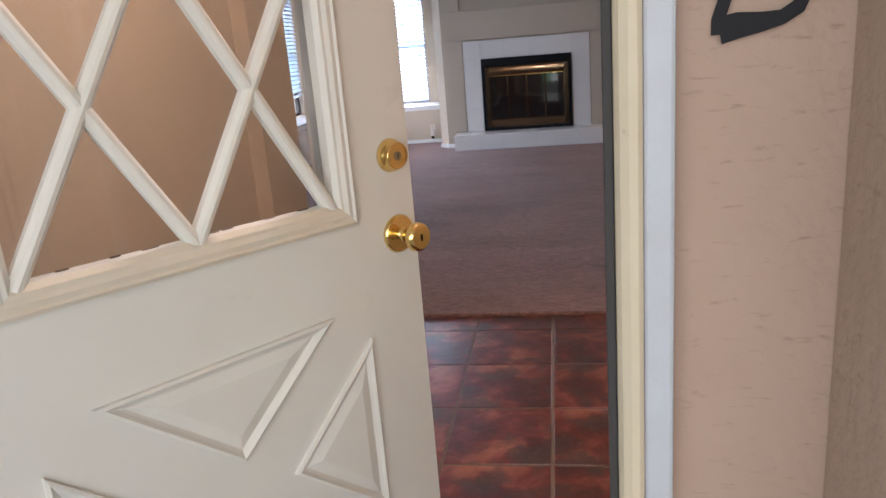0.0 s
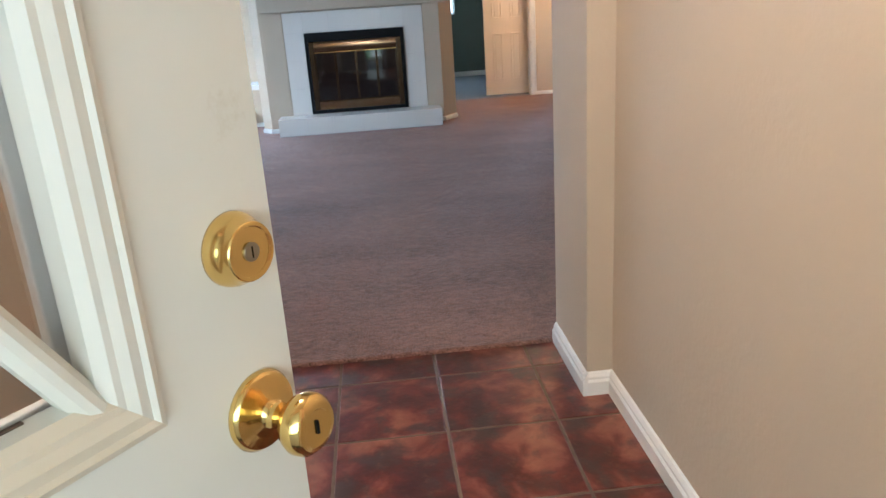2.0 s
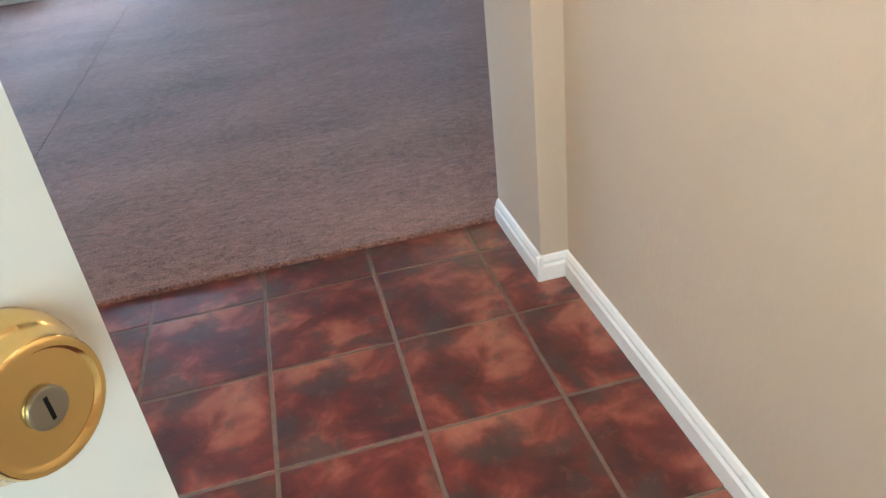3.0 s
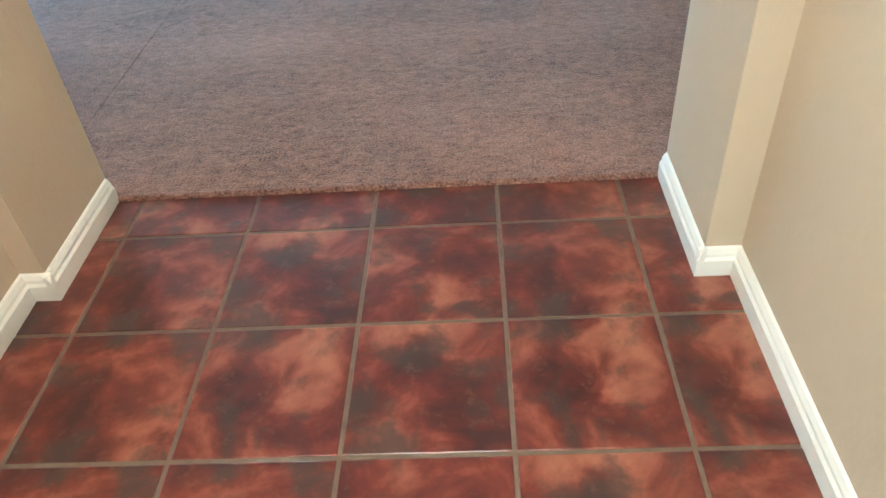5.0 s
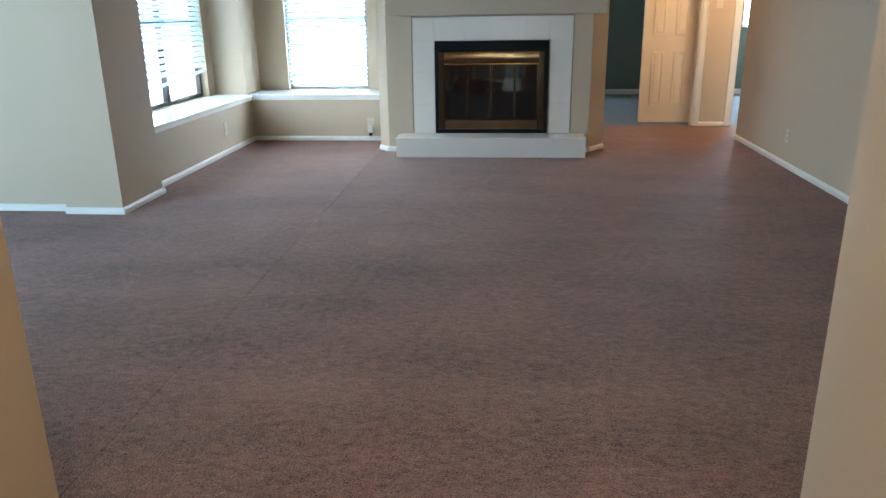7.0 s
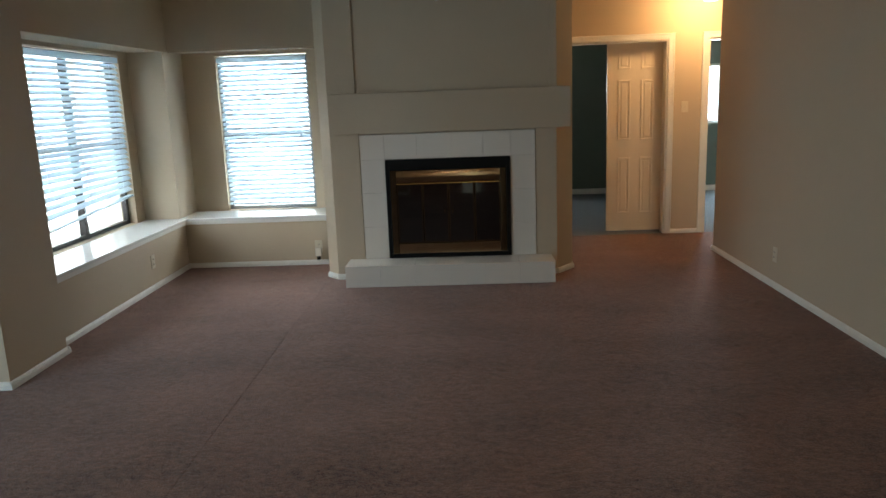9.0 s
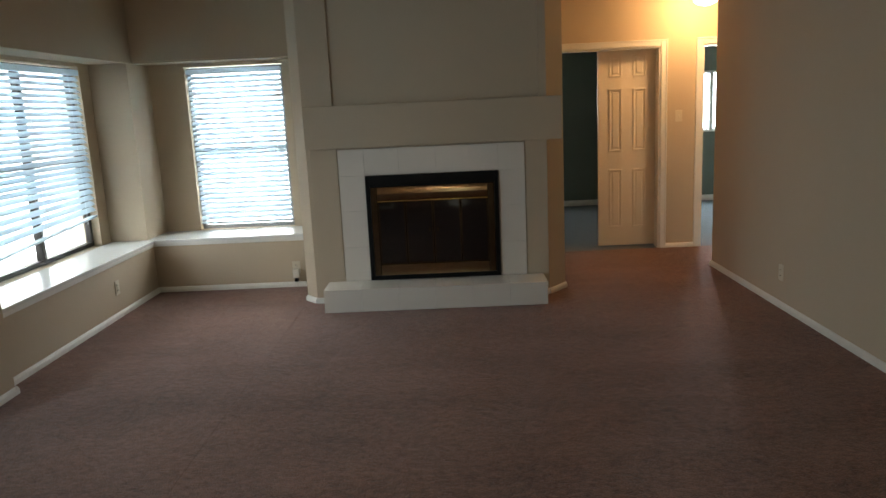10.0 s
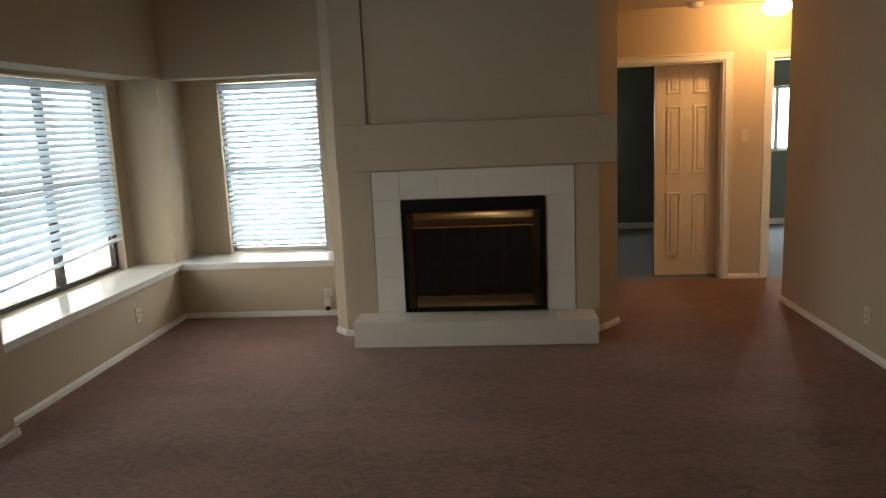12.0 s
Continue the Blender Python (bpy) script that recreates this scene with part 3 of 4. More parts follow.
for i in range(len(rows[0]) - 1):
    bm.faces.new((rows[0][i], rows[0][i + 1], rows[1][i + 1], rows[1][i]))
bm.faces.new(rows[0]), bm.faces.new(rows[1][::-1])
part("hood", bm, BRIGHTBRASS, fire, "curved brass hood over the glass doors")
part("hood_lip", box(dx0 + 0.053, dx1 - 0.053, -0.066, -0.0565, dz1 - 0.116, dz1 - 0.108, 0.002), BRASS, fire, "bright rolled lip of the hood")
gw = (dx1 - dx0 - 0.10) / 4
for k in range(4):
    a = dx0 + 0.05 + k * gw
    zt = dz1 - 0.11
    glass_door = part("glass_door", boxes((a + 0.002, a + 0.012, -0.050, -0.038, dz0 + 0.087, zt), (a + gw - 0.012, a + gw - 0.002, -0.050, -0.038, dz0 + 0.087, zt), (a + 0.012, a + gw - 0.012, -0.050, -0.038, zt - 0.012, zt), (a + 0.012, a + gw - 0.012, -0.050, -0.038, dz0 + 0.087, dz0 + 0.099), bevel=0.001), OLDBRASS, fire, "narrow brass-edged glass door")
    part("pane", box(a + 0.012, a + gw - 0.012, -0.045, -0.041, dz0 + 0.099, zt - 0.012), SMOKED, glass_door, "dark smoked glass")
for x in (dx0 + 0.05 + 1.85 * gw, dx0 + 0.05 + 2.15 * gw):
    part("door_knob", box(x - 0.008, x + 0.008, -0.066, -0.05, dz0 + 0.34, dz0 + 0.375, 0.003), OLDBRASS, fire)


# ---- doors of the hallway ----
def raised_panel(bm, x0, x1, z0, z1, y, out):
    """A moulded panel on the face y; out is -1 toward the viewer side."""
    m = 0.016
    add_box(bm, x0, x1, *sorted((y, y + out * 0.010)), z0, z0 + m, 0.002)
    add_box(bm, x0, x1, *sorted((y, y + out * 0.010)), z1 - m, z1, 0.002)
    add_box(bm, x0, x0 + m, *sorted((y, y + out * 0.010)), z0 + m, z1 - m, 0.002)
    add_box(bm, x1 - m, x1, *sorted((y, y + out * 0.010)), z0 + m, z1 - m, 0.002)
    add_box(bm, x0 + m + 0.018, x1 - m - 0.018, *sorted((y, y + out * 0.006)), z0 + m + 0.018, z1 - m - 0.018, 0.003)


def door_leaf(name, w, at, rz, label):
    d = tagged(new(name), label, "", "", "structure")
    d.matrix_world = pose(*at, 0, 0, rz)
    part("slab", box(0, w, 0, 0.035, 0, 2.04, 0.003), LEAFPAINT, d)
    cw = (w - 0.11 * 3) / 2
    for x in (0.11, 0.22 + cw):
        for z0, z1 in ((0.19, 0.79), (0.975, 1.595), (1.71, 1.925)):
            bm = bmesh.new()
            raised_panel(bm, x, x + cw, z0, z1, 0, -1)
            part("door_panel", bm, LEAFPAINT, d)
    return d


leaf = door_leaf("door_2", 0.59, (1.805, FW + 0.13, Z + 0.018), 0, "cream six-panel door leaf pulled nearly shut")
part("strike_plate", box(-0.003, 0.0, 0.005, 0.03, 1.38, 1.62), CHROME, leaf, "bright metal edge plate")


def casing(name, x0, x1, ztop, label, y=FW):
    c, t = 0.062, 0.016
    structure(name, boxes((x0 - c, x0, y - t, y, Z, ztop + c), (x1, x1 + c, y - t, y, Z, ztop + c), (x0, x1, y - t, y, ztop, ztop + c),
              (x0 - c, x0 - c + 0.014, y - t - 0.006, y - t, Z, ztop + c), (x1 + c - 0.014, x1 + c, y - t - 0.006, y - t, Z, ztop + c), (x0 - c + 0.014, x1 + c - 0.014, y - t - 0.006, y - t, ztop + c - 0.014, ztop + c), bevel=0.002), TRIM, label)
    structure(name + "_jamb", boxes((x0 - 0.001, x0 + 0.018, y - 0.002, y + 0.124, Z, ztop), (x1 - 0.018, x1 + 0.001, y - 0.002, y + 0.124, Z, ztop), (x0 + 0.018, x1 - 0.018, y - 0.002, y + 0.124, ztop - 0.018, ztop + 0.001)), TRIM, label)


casing("trim_doorway_west", 1.29, 2.395, 2.012, "white door casing lit by the warm hallway lamp")
casing("trim_doorway_east", 2.80, 3.58, 2.012, "white door casing lit by the warm hallway lamp")


# ---- switches and outlets ----
def outlet(at, rz, label, switch=False, name="wall_outlet"):
    o = thing(name, label, "outlet" if not switch else "light switch", *at, rz, "outlets and switches on the walls")
    part("cover_plate", box(-0.035, 0.035, -0.006, 0, -0.057, 0.057, 0.002), PLASTIC, o)
    if switch:
        part("toggle", box(-0.005, 0.005, -0.016, -0.006, -0.012, 0.012, 0.002), PLASTIC, o)
    else:
        for z in (-0.02, 0.02):
            r = part("receptacle", box(-0.016, 0.016, -0.009, -0.006, z - 0.013, z + 0.013, 0.002), PLASTIC, o)
            part("slot", boxes((-0.008, -0.005, -0.0098, -0.009, z - 0.006, z + 0.006), (0.005, 0.008, -0.0098, -0.009, z - 0.006, z + 0.006)), BLACK, r)
    bm = bmesh.new()
    bmesh.ops.create_cone(bm, segments=10, radius1=0.0035, radius2=0.003, depth=0.002, cap_ends=True, matrix=Matrix.Translation((0, -0.0068, 0.0)) @ Matrix.Rotation(radians(90), 4, "X"))
    if not switch:
        part("screw", bm, CHROME, o)
    else:
        bm.free()
    return o


outlet((XL, 9.32, 0.25), 90, "ivory duplex outlet low on the tan wall under the window ledge")
outlet((XR, 8.84, 0.265), -90, "ivory duplex outlet low on the long tan wall")
outlet((-1.11, YB, 0.185), 0, "ivory duplex outlet beside the chimney with a plugged-in box")
plug = thing("plug_in_freshener", "small white plug-in box hanging from the outlet beside the chimney", "plug-in device", -1.11, YB, 0.147)
part("body", box(-0.028, 0.028, -0.052, -0.0105, -0.05, 0.03, 0.008), WHITETILE, plug)
part("reservoir", box(-0.017, 0.017, -0.046, -0.018, -0.085, -0.05, 0.005), SMOKED, plug, "dark liquid reservoir")
outlet((2.575, FW, 1.335), 0, "ivory toggle switch between the two doorways", True, "light_switch")

# ---- ceiling things ----
def lathe(profile, segments=28):
    bm = bmesh.new()
    vs = [bm.verts.new((r, 0, z)) for r, z in profile]
    es = [bm.edges.new(p) for p in zip(vs, vs[1:])]
    bmesh.ops.spin(bm, geom=vs + es, cent=(0, 0, 0), axis=(0, 0, 1), angle=math.tau, steps=segments)
    bmesh.ops.remove_doubles(bm, verts=bm.verts, dist=0.0004)
    bmesh.ops.recalc_face_normals(bm, faces=bm.faces)
    for f in bm.faces:
        f.smooth = abs(f.normal.z) < 0.9
    return bm


lamp = thing("ceiling_lamp", "glowing frosted glass ceiling lamp with a brass collar in the hallway", "ceiling lamp", 2.69, 10.75, H, group="ceiling lamps")
part("collar", lathe([(0.0, 0), (0.075, 0), (0.078, -0.02), (0.06, -0.03), (0.0, -0.03)]), BRASS, lamp, "brass collar")
shade = part("shade", lathe([(0.055, -0.031), (0.10, -0.06), (0.115, -0.095), (0.10, -0.13), (0.06, -0.155), (0.0, -0.165)]), GLOW, lamp, "frosted glass shade, lit")
shade.visible_shadow = False
part("finial", lathe([(0.0, -0.166), (0.008, -0.168), (0.008, -0.178), (0.0, -0.182)], 12), BRASS, lamp)
# Copy out of view over the entry, added to lift its light level.
added_hall_lamp = copy_thing(lamp, pose(0.14, 2.45, 2.44))
tagged(added_hall_lamp, "assumed ceiling lamp, out of view, added to light the tiled entry")
for o in added_hall_lamp.children:
    if o.name.startswith("shade"):
        o.data = o.data.copy()
        o.data.materials[0] = GLOW2
smoke = thing("smoke_detector", "round white smoke detector on the textured hallway ceiling", "smoke detector", 2.07, 10.93, H)
part("base", lathe([(0, 0), (0.07, 0), (0.07, -0.012), (0.0, -0.012)]), TRIM, smoke)
part("cover", lathe([(0.062, -0.0125), (0.060, -0.028), (0.045, -0.040), (0.0, -0.042)]), TRIM, smoke)
fan = thing("ceiling_fan", "ceiling fan with brass body and hanging white pull fobs", "ceiling fan", 0.26, 5.7, HL)
part("canopy", lathe([(0, 0), (0.07, 0), (0.06, -0.05), (0.015, -0.07), (0, -0.07)]), BRASS, fan)
part("rod", lathe([(0, -0.07), (0.012, -0.07), (0.012, -0.62), (0, -0.62)], 12), BRASS, fan)
part("motor", lathe([(0, -0.62), (0.09, -0.63), (0.12, -0.68), (0.11, -0.76), (0.06, -0.80), (0, -0.80)]), BRASS, fan)
for k, (x, zb) in enumerate(((-0.018, 1.806), (0.020, 1.828))):
    ch = part("pull_chain", box(x - 0.001, x + 0.001, -0.001, 0.001, zb + 0.048 - HL, -0.79), BRASS, fan)
    part("fob", lathe([(0, 0.050), (0.003, 0.047), (0.0055, 0.018), (0.008, 0.007), (0.006, 0.0), (0, 0)], 12), TRIM, ch, "white pull fob").location = (x, 0, zb - HL)
for k in range(4):
    a = box(0.10, 0.55, -0.055, 0.055, -0.70, -0.692, 0.003)
    part("blade", a, material("white fan blade", (0.7, 0.68, 0.62), 0.5) if k == 0 else bpy.data.materials["white fan blade"], fan).rotation_euler = (0, 0, radians(90 * k + 20))

# ---- entry door ----
DOORW, UF = 0.880, 0.167
ANG = math.degrees(math.atan2(0.802, 0.597))
door = tagged(new("door_1"), "off-white entry door standing open, diamond-lattice window over cross-panel mouldings", "", "", "structure")
door.matrix_world = pose(0.1171, 1.8962, 0.0, 0, 0, ANG)
U0, U1, LZ0, LZ1 = -0.569, 0.026, 0.940, 1.882
G0, G1, GZ0, GZ1 = U0 + 0.045, U1 - 0.045, LZ0 + 0.035, LZ1 - 0.035
part("slab", boxes((UF - DOORW, U0 + 0.02, 0, 0.044, 0.012, 2.045), (U1 - 0.02, UF, 0, 0.044, 0.012, 2.045), (U0 + 0.02, U1 - 0.02, 0, 0.044, 0.012, LZ0 + 0.02), (U0 + 0.02, U1 - 0.02, 0, 0.044, LZ1 - 0.02, 2.045)), DOORPAINT, door)


def mitred_frame(outer, rings):
    """A moulding round the polygon outer (in u, z); rings: how far in and how proud, from the outside in."""
    bm = bmesh.new()
    n = len(outer)
    c = Vector((sum(p[0] for p in outer) / n, sum(p[1] for p in outer) / n))

    def inset(d):
        out = []
        for i in range(n):
            p, q, r = Vector(outer[i - 1]), Vector(outer[i]), Vector(outer[(i + 1) % n])
            e1, e2 = (q - p).normalized(), (r - q).normalized()
            n1, n2 = Vector((-e1.y, e1.x)), Vector((-e2.y, e2.x))
            if n1.dot(c - q) < 0:
                n1, n2 = -n1, -n2
            b = (n1 + n2).normalized()
            out.append(q + b * (d / max(0.2, b.dot(n1))))
        return out
    loops = []
    for d, h in rings:
        loops.append([bm.verts.new((p.x, -h, p.y)) for p in inset(d)])
    for a, b in zip(loops, loops[1:]):
        for i in range(n):
            j = (i + 1) % n
            bm.faces.new((a[i], a[j], b[j], b[i]))
    return bm, loops


rect = [(U0, LZ0), (U1, LZ0), (U1, LZ1), (U0, LZ1)]
bm, _ = mitred_frame(rect, [(0, -0.001), (0.001, 0.010), (0.007, 0.013), (0.011, 0.010), (0.020, 0.012), (0.028, 0.008), (0.034, 0.008), (0.042, 0.0), (0.044, -0.02)])
bmesh.ops.recalc_face_normals(bm, faces=bm.faces)
lite = part("lite_frame", bm, DOORPAINT, door, "moulded off-white window frame, yellowed along the bottom")
lite.data.materials.append(YELLOWED)
for f in lite.data.polygons:
    if f.center.z < LZ0 + 0.04 and U0 + 0.1 < f.center.x < U1 - 0.1:
        f.material_index = 1
inner = part("lite_frame", boxes((U0 - 0.0, U0 + 0.042, 0.045, 0.056, LZ0, LZ1), (U1 - 0.042, U1, 0.045, 0.056, LZ0, LZ1), (U0 + 0.042, U1 - 0.042, 0.045, 0.056, LZ0, LZ0 + 0.035), (U0 + 0.042, U1 - 0.042, 0.045, 0.056, LZ1 - 0.035, LZ1), bevel=0.002), DOORPAINT, door)
p = part("pane", box(U0 + 0.02, U1 - 0.02, 0.018, 0.022, LZ0 + 0.02, LZ1 - 0.02), GLASS, door, "clear glass pane")
p.visible_shadow = False


def bar(a, b, w=0.024, y0=-0.002, y1=0.016):
    """A lattice bar with a rounded face from a to b in u, z."""
    bm = bmesh.new()
    d = (Vector(b) - Vector(a)).normalized()
    n = Vector((-d.y, d.x))
    prof = [(-w / 2, y1), (-w / 2, y0 + 0.004), (-w / 4, y0 - 0.004), (0, y0 - 0.006), (w / 4, y0 - 0.004), (w / 2, y0 + 0.004), (w / 2, y1)]
    rows = [[bm.verts.new((q[0] + n.x * o, y, q[1] + n.y * o)) for o, y in prof] for q in (a, b)]
    k = len(prof)
    for i in range(k):
        j = (i + 1) % k
        bm.faces.new((rows[0][i], rows[0][j], rows[1][j], rows[1][i]))
    bm.faces.new(rows[0]), bm.faces.new(rows[1][::-1])
    bmesh.ops.recalc_face_normals(bm, faces=bm.faces)
    return bm


part("glazing_ledge", box(G0, G1, -0.001, 0.017, GZ0 - 0.001, GZ0 + 0.004, 0.001), PUTTY, door, "yellowed, dirty ledge under the glass")
mold = bmesh.new()
u = G0 + 0.01
while u < G1 - 0.03:
    w = random.uniform(0.008, 0.035)
    add_box(mold, u, min(u + w, G1), 0.0145, 0.0185, GZ0 + 0.003, GZ0 + random.uniform(0.006, 0.011))
    u += w + random.uniform(0, 0.012)
part("mildew", mold, MILDEW, door, "black mildew along the glass edge")
cu, cz = (G1 - G0) / 4, 0.218
for i in range(4):
    for j in range(4):
        ua, za = G0 + i * cu, GZ0 + j * cz
        a, b = ((ua, za), (ua + cu, za + cz)) if (i + j) % 2 == 0 else ((ua, za + cz), (ua + cu, za))
        b = (b[0], min(b[1], GZ1))
        part("lattice_bar", bar((a[0], min(a[1], GZ1)), b, y0=-0.002 + 0.0008 * ((i + j) % 2)), DOORPAINT, door)
CX = -0.259
tri = [[(CX - 0.211, 0.784), (CX + 0.211, 0.784), (CX, 0.597)], [(CX + 0.289, 0.718), (CX + 0.289, 0.352), (CX + 0.088, 0.529)],
       [(CX - 0.289, 0.352), (CX - 0.289, 0.718), (CX - 0.088, 0.529)], [(CX + 0.211, 0.276), (CX - 0.211, 0.276), (CX, 0.462)]]
for t in tri:
    bm, loops = mitred_frame(t, [(0, -0.001), (0.001, 0.007), (0.006, 0.009), (0.012, 0.004), (0.017, 0.001), (0.019, 0.001), (0.038, 0.007)])
    bm.faces.new(loops[-1])
    bmesh.ops.recalc_face_normals(bm, faces=bm.faces)
    part("door_panel", bm, DOORPAINT, door, "triangular raised panel moulding")


def face_lathe(profile, u, z, segments=32, wide=1.0):
    bm = lathe([(q * wide, h) for q, h in profile], segments)
    bmesh.ops.transform(bm, matrix=Matrix.Translation((u, 0, z)) @ Matrix.Rotation(radians(90), 4, "X"), verts=bm.verts)
    return bm


bolt = part("deadbolt", face_lathe([(0, 0.0), (0.0385, 0.0), (0.0385, 0.003), (0.0375, 0.007), (0.034, 0.013), (0.031, 0.0175), (0.0305, 0.0215), (0.029, 0.0235), (0.0265, 0.0235), (0.025, 0.0215), (0.0249, 0.0215), (0, 0.0215)], 0.120, 1.048, 40, 0.81), BRASS, door, "polished brass deadbolt")
part("key_slot", boxes((0.1192, 0.1208, -0.0238, -0.0225, 1.0432, 1.0528)), BLACK, bolt)
part("key_cylinder", face_lathe([(0, 0.0210), (0.0078, 0.0210), (0.0078, 0.0234), (0.0072, 0.0236), (0, 0.0236)], 0.120, 1.048, 24), DULLSTEEL, bolt, "grey steel key cylinder")
knob = part("door_knob", face_lathe([(0, 0.0), (0.036, 0.0), (0.037, 0.003), (0.033, 0.009), (0.022, 0.012), (0.013, 0.015), (0.011, 0.03), (0.015, 0.036), (0.024, 0.044), (0.0275, 0.052), (0.0265, 0.060), (0.021, 0.066), (0.017, 0.067), (0.015, 0.0655), (0, 0.0655)], 0.122, 0.899), BRASS, door, "polished brass keyed knob")
part("key_slot", boxes((0.1207, 0.1233, -0.0672, -0.0655, 0.893, 0.905)), BLACK, knob)
part("latch_edge", box(UF, UF + 0.0015, 0.010, 0.034, 0.870, 0.930), BRASS, door, "brass latch plate")
inknob = part("inner_knob", face_lathe([(0, 0.0), (0.033, 0.0), (0.02, 0.012), (0.011, 0.03), (0.026, 0.05), (0.02, 0.064), (0, 0.065)], 0.122, 0.899), BRASS, door)
inknob.matrix_local = pose(0.244, 0.044, 0, 0, 0, 180)
for z in (0.25, 1.03, 1.80):
    part("hinge", lathe([(0, -0.045), (0.007, -0.045), (0.007, 0.045), (0, 0.045)], 12), BRASS, door).location = (UF - DOORW - 0.008, 0.046, z)

# ---- entry frame ----
JX = 0.545
structure("door_frame_entry", boxes((JX + 0.012, 0.602, 1.193, 1.375, -0.02, 2.10), (0.5345, JX + 0.012, 1.204, 1.240, -0.02, 2.10), (-0.44, -0.33, 1.19, 1.365, -0.02, 2.10), (-0.33, JX + 0.012, 1.19, 1.365, 2.05, 2.12), bevel=0.002), CREAM, "cream painted door jamb, chipped and grubby")
mould = bmesh.new()
prof = [(0.5316, 1.1935), (0.5316, 1.170), (0.5345, 1.1645), (0.5400, 1.1610), (0.5455, 1.1600), (0.5487, 1.1620), (0.5487, 1.1935)]
rows = [[mould.verts.new((x, y, z)) for x, y in prof] for z in (-0.02, 2.139)]
for i in range(len(prof)):
    j = (i + 1) % len(prof)
    mould.faces.new((rows[0][i], rows[0][j], rows[1][j], rows[1][i]))
mould.faces.new(rows[0]), mould.faces.new(rows[1][::-1])
bmesh.ops.recalc_face_normals(mould, faces=mould.faces)
structure("trim_jamb_edge", mould, CREAM, "rounded cream outer jamb moulding, flaking")
structure("trim_brickmould", boxes((0.5489, 0.5695, 1.1650, 1.1895, -0.02, 2.14), (-0.46, -0.37, 1.145, 1.19, -0.02, 2.14), (-0.46, 0.5695, 1.145, 1.1895, 2.14, 2.19), bevel=0.003), GREYTRIM, "weathered white outer door moulding")
# Narrow dark strips between the outer moulding and the stop.
structure("weather_strip", boxes((0.5250, 0.5314, 1.1745, 1.1815, 0, 2.05), (0.5318, 0.5345, 1.1942, 1.2035, 0, 2.05), bevel=0.001), STRIP, "narrow dark strips along the jamb moulding")
structure("jamb_gap", box(JX + 0.0108, JX + 0.0119, 1.3000, 1.3006, 0.0, 2.05), PUTTY, "thin yellowed crack down the painted jamb")
structure("threshold", box(-0.33, JX + 0.011, 1.20, 1.375, -0.03, 0.008, 0.006), BRONZE, "dark metal threshold")
structure("trim_entry_inside", boxes((JX + 0.02, JX + 0.085, 1.375, 1.388, 0, 2.12), (-0.42, -0.36, 1.36, 1.374, 0, 2.12), bevel=0.003), TRIM, "cream inner door casing")
for z, hgt, nm in ((1.185, 0.060, "deadbolt_strike"), (1.004, 0.050, "latch_strike")):
    st = tagged(thing(nm, "painted-over metal strike plate let into the white door jamb", "strike plate", JX + 0.0115, 1.315, z), "", "", "strike plates on the jamb")
    part("plate", boxes((-0.002, 0, -0.012, 0.012, -hgt / 2, -hgt / 2 + 0.015), (-0.002, 0, -0.012, 0.012, hgt / 2 - 0.015, hgt / 2), (-0.002, 0, -0.012, -0.006, -hgt / 2 + 0.015, hgt / 2 - 0.015), (-0.002, 0, 0.006, 0.012, -hgt / 2 + 0.015, hgt / 2 - 0.015)), CREAM, st)
    part("bolt_hole", box(-0.001, 0.0, -0.006, 0.006, -hgt / 2 + 0.015, hgt / 2 - 0.015), BLACK, st)
chime = thing("door_chime", "small white door chime box high on the tan entry wall", "door chime", HX1, 2.39, 1.275, -90)
part("cover", box(-0.05, 0.05, -0.03, 0, 0, 0.13, 0.006), TRIM, chime)
num = thing("house_number", "black painted house number 2 on the tan stucco beside the door", "house number", 0.590, 1.187, 1.224)
spine = [(0.012, 0.080, 0.0030), (0.016, 0.086, 0.0045), (0.026, 0.093, 0.0050), (0.037, 0.090, 0.0060), (0.043, 0.080, 0.0068), (0.040, 0.066, 0.0066), (0.030, 0.050, 0.0055), (0.019, 0.036, 0.0045),
         (0.0115, 0.026, 0.0040), (0.0078, 0.014, 0.0040), (0.0080, 0.0045, 0.0045)]
tail = [(0.0085, 0.0070, 0.0085), (0.020, 0.0095, 0.0080), (0.034, 0.0105, 0.0060), (0.046, 0.0125, 0.0045), (0.0550, 0.0180, 0.0045), (0.0590, 0.0250, 0.0035)]
bm = bmesh.new()
for line, lift in ((spine, 0.0015), (tail, 0.0018)):
    rails = []
    for k, (x, z, w) in enumerate(line):
        a, b = line[max(0, k - 1)], line[min(len(line) - 1, k + 1)]
        d = Vector((b[0] - a[0], b[1] - a[1])).normalized()
        rails.append([bm.verts.new((x + o * -d.y * w, z + o * d.x * w, y)) for o, y in ((-1, 0), (-1, lift), (1, lift), (1, 0))])
    for p, q in zip(rails, rails[1:]):
        for a in range(4):
            b = (a + 1) % 4
            bm.faces.new((p[a], p[b], q[b], q[a]))
    bm.faces.new(rails[0]), bm.faces.new(rails[-1])
bmesh.ops.recalc_face_normals(bm, faces=bm.faces)
nob = part("numeral", bm, NUMBER, num)
nob.rotation_euler = (radians(90), 0, 0)

# ---- outside ----
structure("ground", boxes((-300, 300, -300, 300, -0.45, -0.35)), material("dry lawn", (0.16, 0.17, 0.08), 1, color2=(0.10, 0.12, 0.05), scale=1), "pale sunlit lawn outside the windows")
structure("porch_slab", box(-3.0, 3.5, -2.2, 1.19, -0.35, -0.03), material("porch concrete", (0.36, 0.34, 0.31), 0.9, color2=(0.30, 0.28, 0.26), scale=6), "grey concrete porch slab")
# Emissive panels stand in for the overexposed outdoors and add light inside.
SHINE = bpy.data.materials.new("glowing outdoor backdrop")
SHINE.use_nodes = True
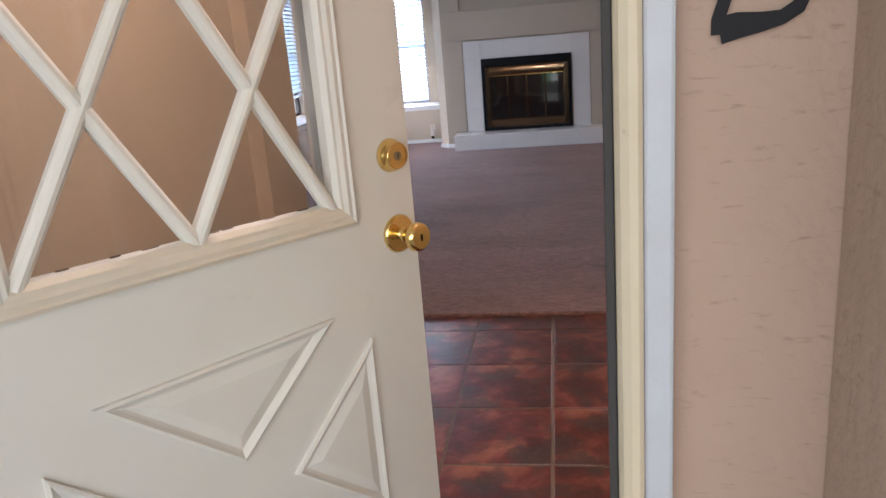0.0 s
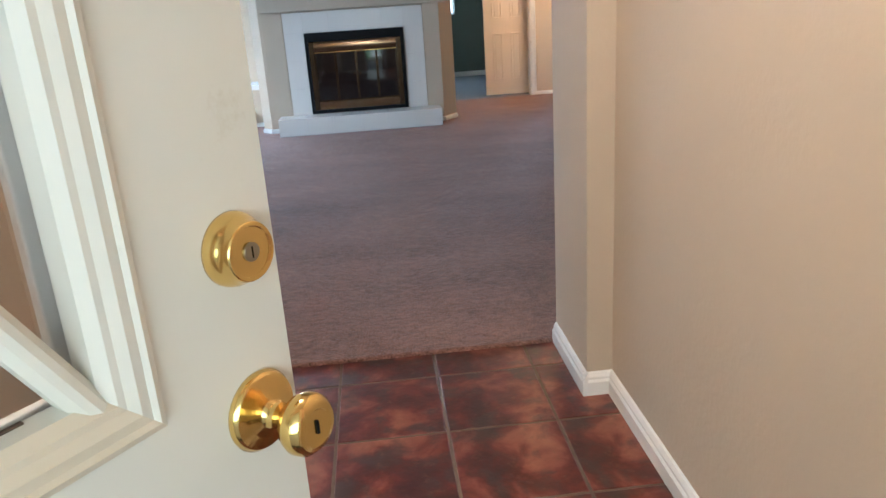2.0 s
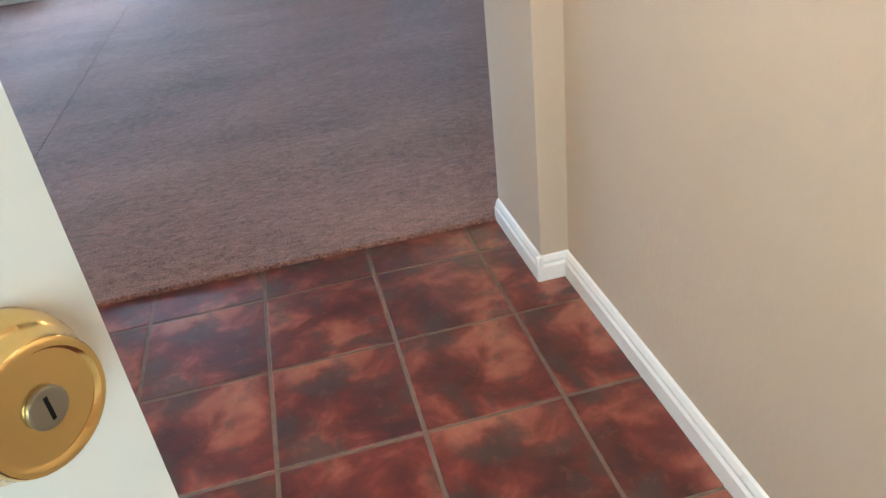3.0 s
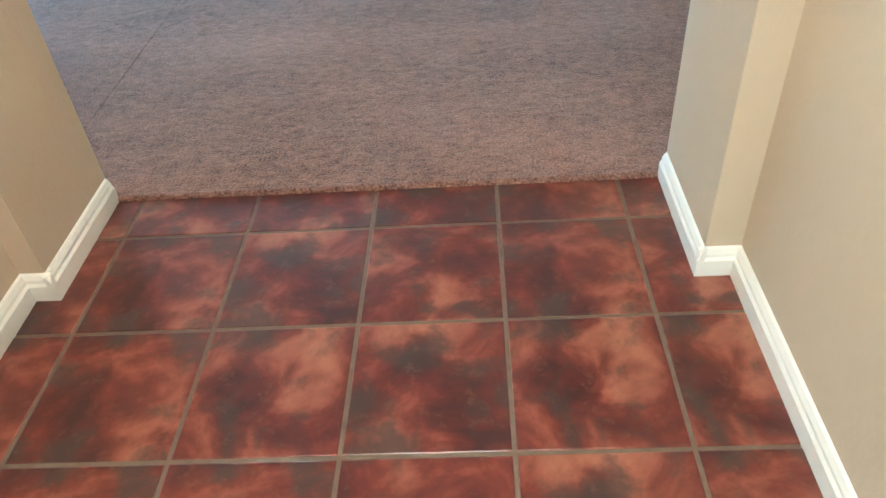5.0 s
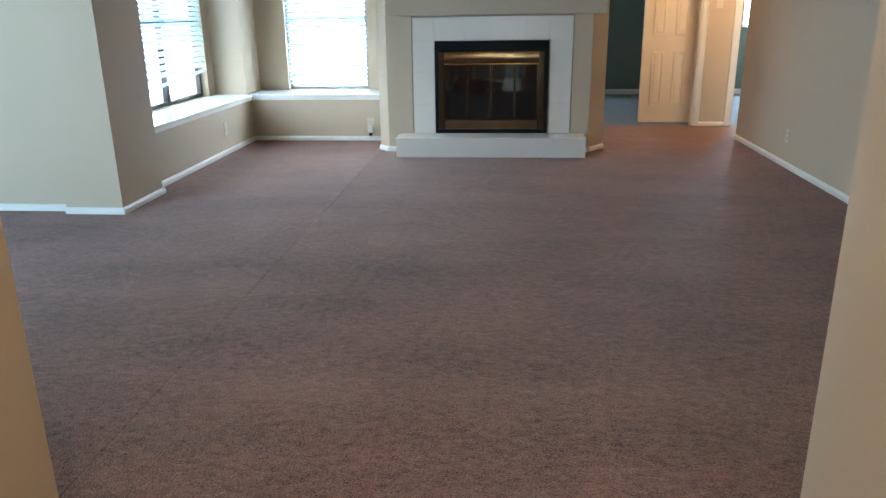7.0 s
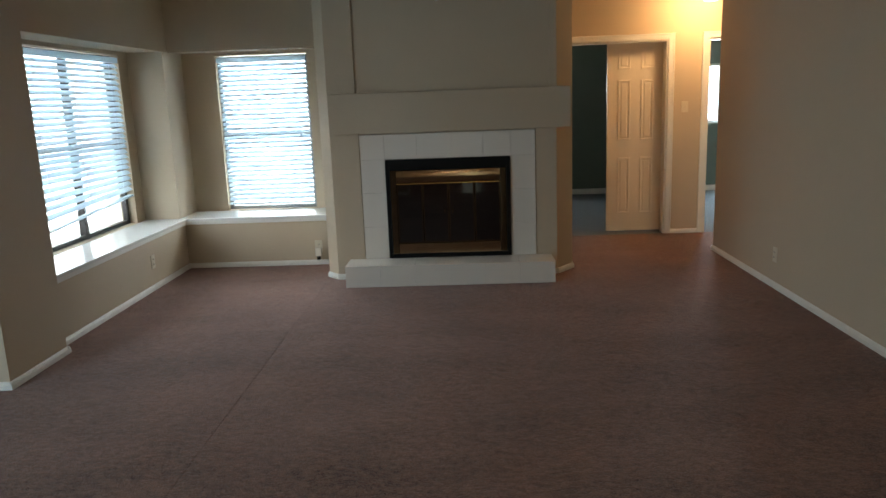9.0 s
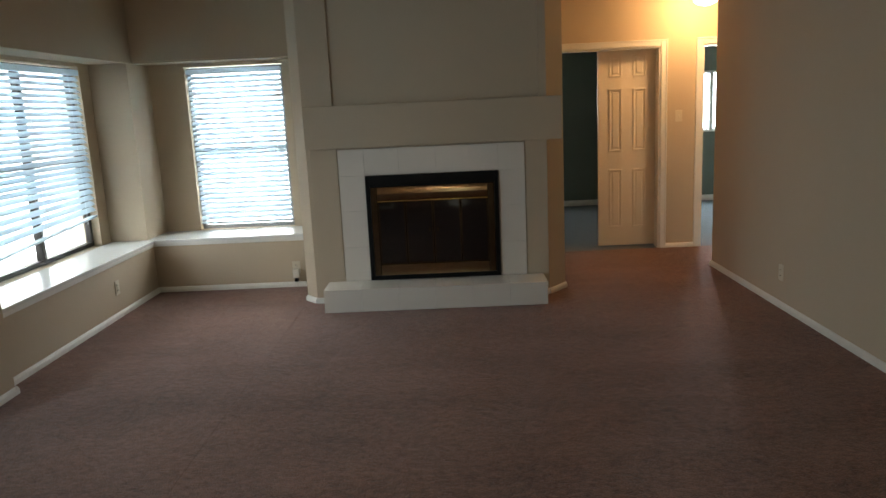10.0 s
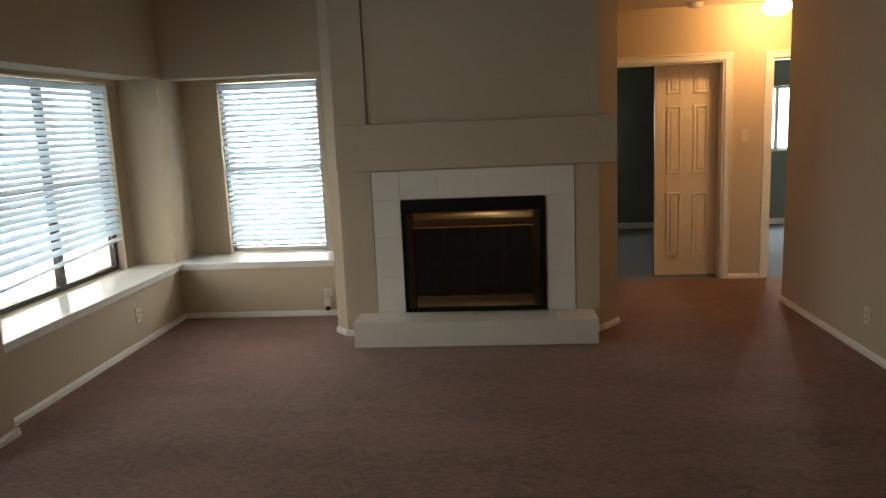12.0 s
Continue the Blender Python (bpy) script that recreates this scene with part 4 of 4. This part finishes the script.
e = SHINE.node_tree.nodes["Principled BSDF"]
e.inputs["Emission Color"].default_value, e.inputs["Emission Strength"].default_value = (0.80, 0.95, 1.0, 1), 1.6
structure("backdrop_west", box(-4.3, -4.2, 7.5, 12.3, -0.35, 5), SHINE, "glowing backdrop panel for the blown-out outdoors at the windows")
structure("backdrop_bay", box(-4.2, 0.7, 12.2, 12.3, -0.35, 5), SHINE, "glowing backdrop panel for the blown-out outdoors at the windows")
# Emissive panel: outdoor brightness is painted on and helps light the entry.
GLOW_GREENERY = material("glowing greenery backdrop", (0.2, 0.4, 0.15), 1.0)
gn, gl = GLOW_GREENERY.node_tree.nodes, GLOW_GREENERY.node_tree.links
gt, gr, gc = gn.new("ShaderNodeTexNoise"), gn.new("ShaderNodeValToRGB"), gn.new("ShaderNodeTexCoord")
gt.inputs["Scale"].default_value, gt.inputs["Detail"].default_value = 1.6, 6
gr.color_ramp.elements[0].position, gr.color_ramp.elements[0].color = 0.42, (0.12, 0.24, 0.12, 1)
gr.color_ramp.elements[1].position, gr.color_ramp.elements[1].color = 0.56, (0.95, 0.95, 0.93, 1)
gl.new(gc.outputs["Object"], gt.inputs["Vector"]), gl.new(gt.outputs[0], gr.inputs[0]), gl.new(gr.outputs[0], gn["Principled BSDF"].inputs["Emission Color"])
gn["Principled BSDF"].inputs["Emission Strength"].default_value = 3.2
structure("backdrop_south", box(-9, 9, -9.1, -9, -0.35, 5), GLOW_GREENERY, "glowing backdrop panel coloured as bright greenery beyond the porch")
structure("backdrop_north", box(-9, 9, 17.9, 18, -0.35, 6), SHINE, "glowing backdrop panel for the blown-out outdoors at the windows")

# ---- floor tiles ----
floor = [o for o in bpy.data.objects if o.name == "floor_entry"][0]
TX, TY, PX, PY = 0.105, 3.688, 0.3385, 0.354
meshes = {}
for i in range(-4, 4):
    for j in range(-9, 2):
        x0, x1 = TX + i * PX + 0.0045, TX + (i + 1) * PX - 0.0045
        y0, y1 = TY + (j - 1) * PY + 0.0045, TY + j * PY - 0.0045
        lo, hi = (OX0, OX1) if y0 > YJ else (HX0, HX1)
        x0, x1, y0, y1 = max(x0, lo + 0.003), min(x1, hi - 0.003), max(y0, 1.38), min(y1, YE - 0.003)
        if x1 - x0 < 0.03 or y1 - y0 < 0.03:
            continue
        key = (round(x1 - x0, 3), round(y1 - y0, 3))
        if key not in meshes:
            bm = box(-key[0] / 2, key[0] / 2, -key[1] / 2, key[1] / 2, -0.008, 0.0)
            bmesh.ops.bevel(bm, geom=[e for e in bm.edges if all(v.co.z > -0.001 for v in e.verts)], offset=0.003, segments=2, profile=0.5, affect="EDGES")
            me = bpy.data.meshes.new("tile")
            bm.to_mesh(me)
            bm.free()
            me.materials.append(TILE)
            meshes[key] = me
        t = new("tile", meshes[key])
        t.parent = floor
        t.location = ((x0 + x1) / 2, (y0 + y1) / 2, random.uniform(-0.0006, 0.0006))
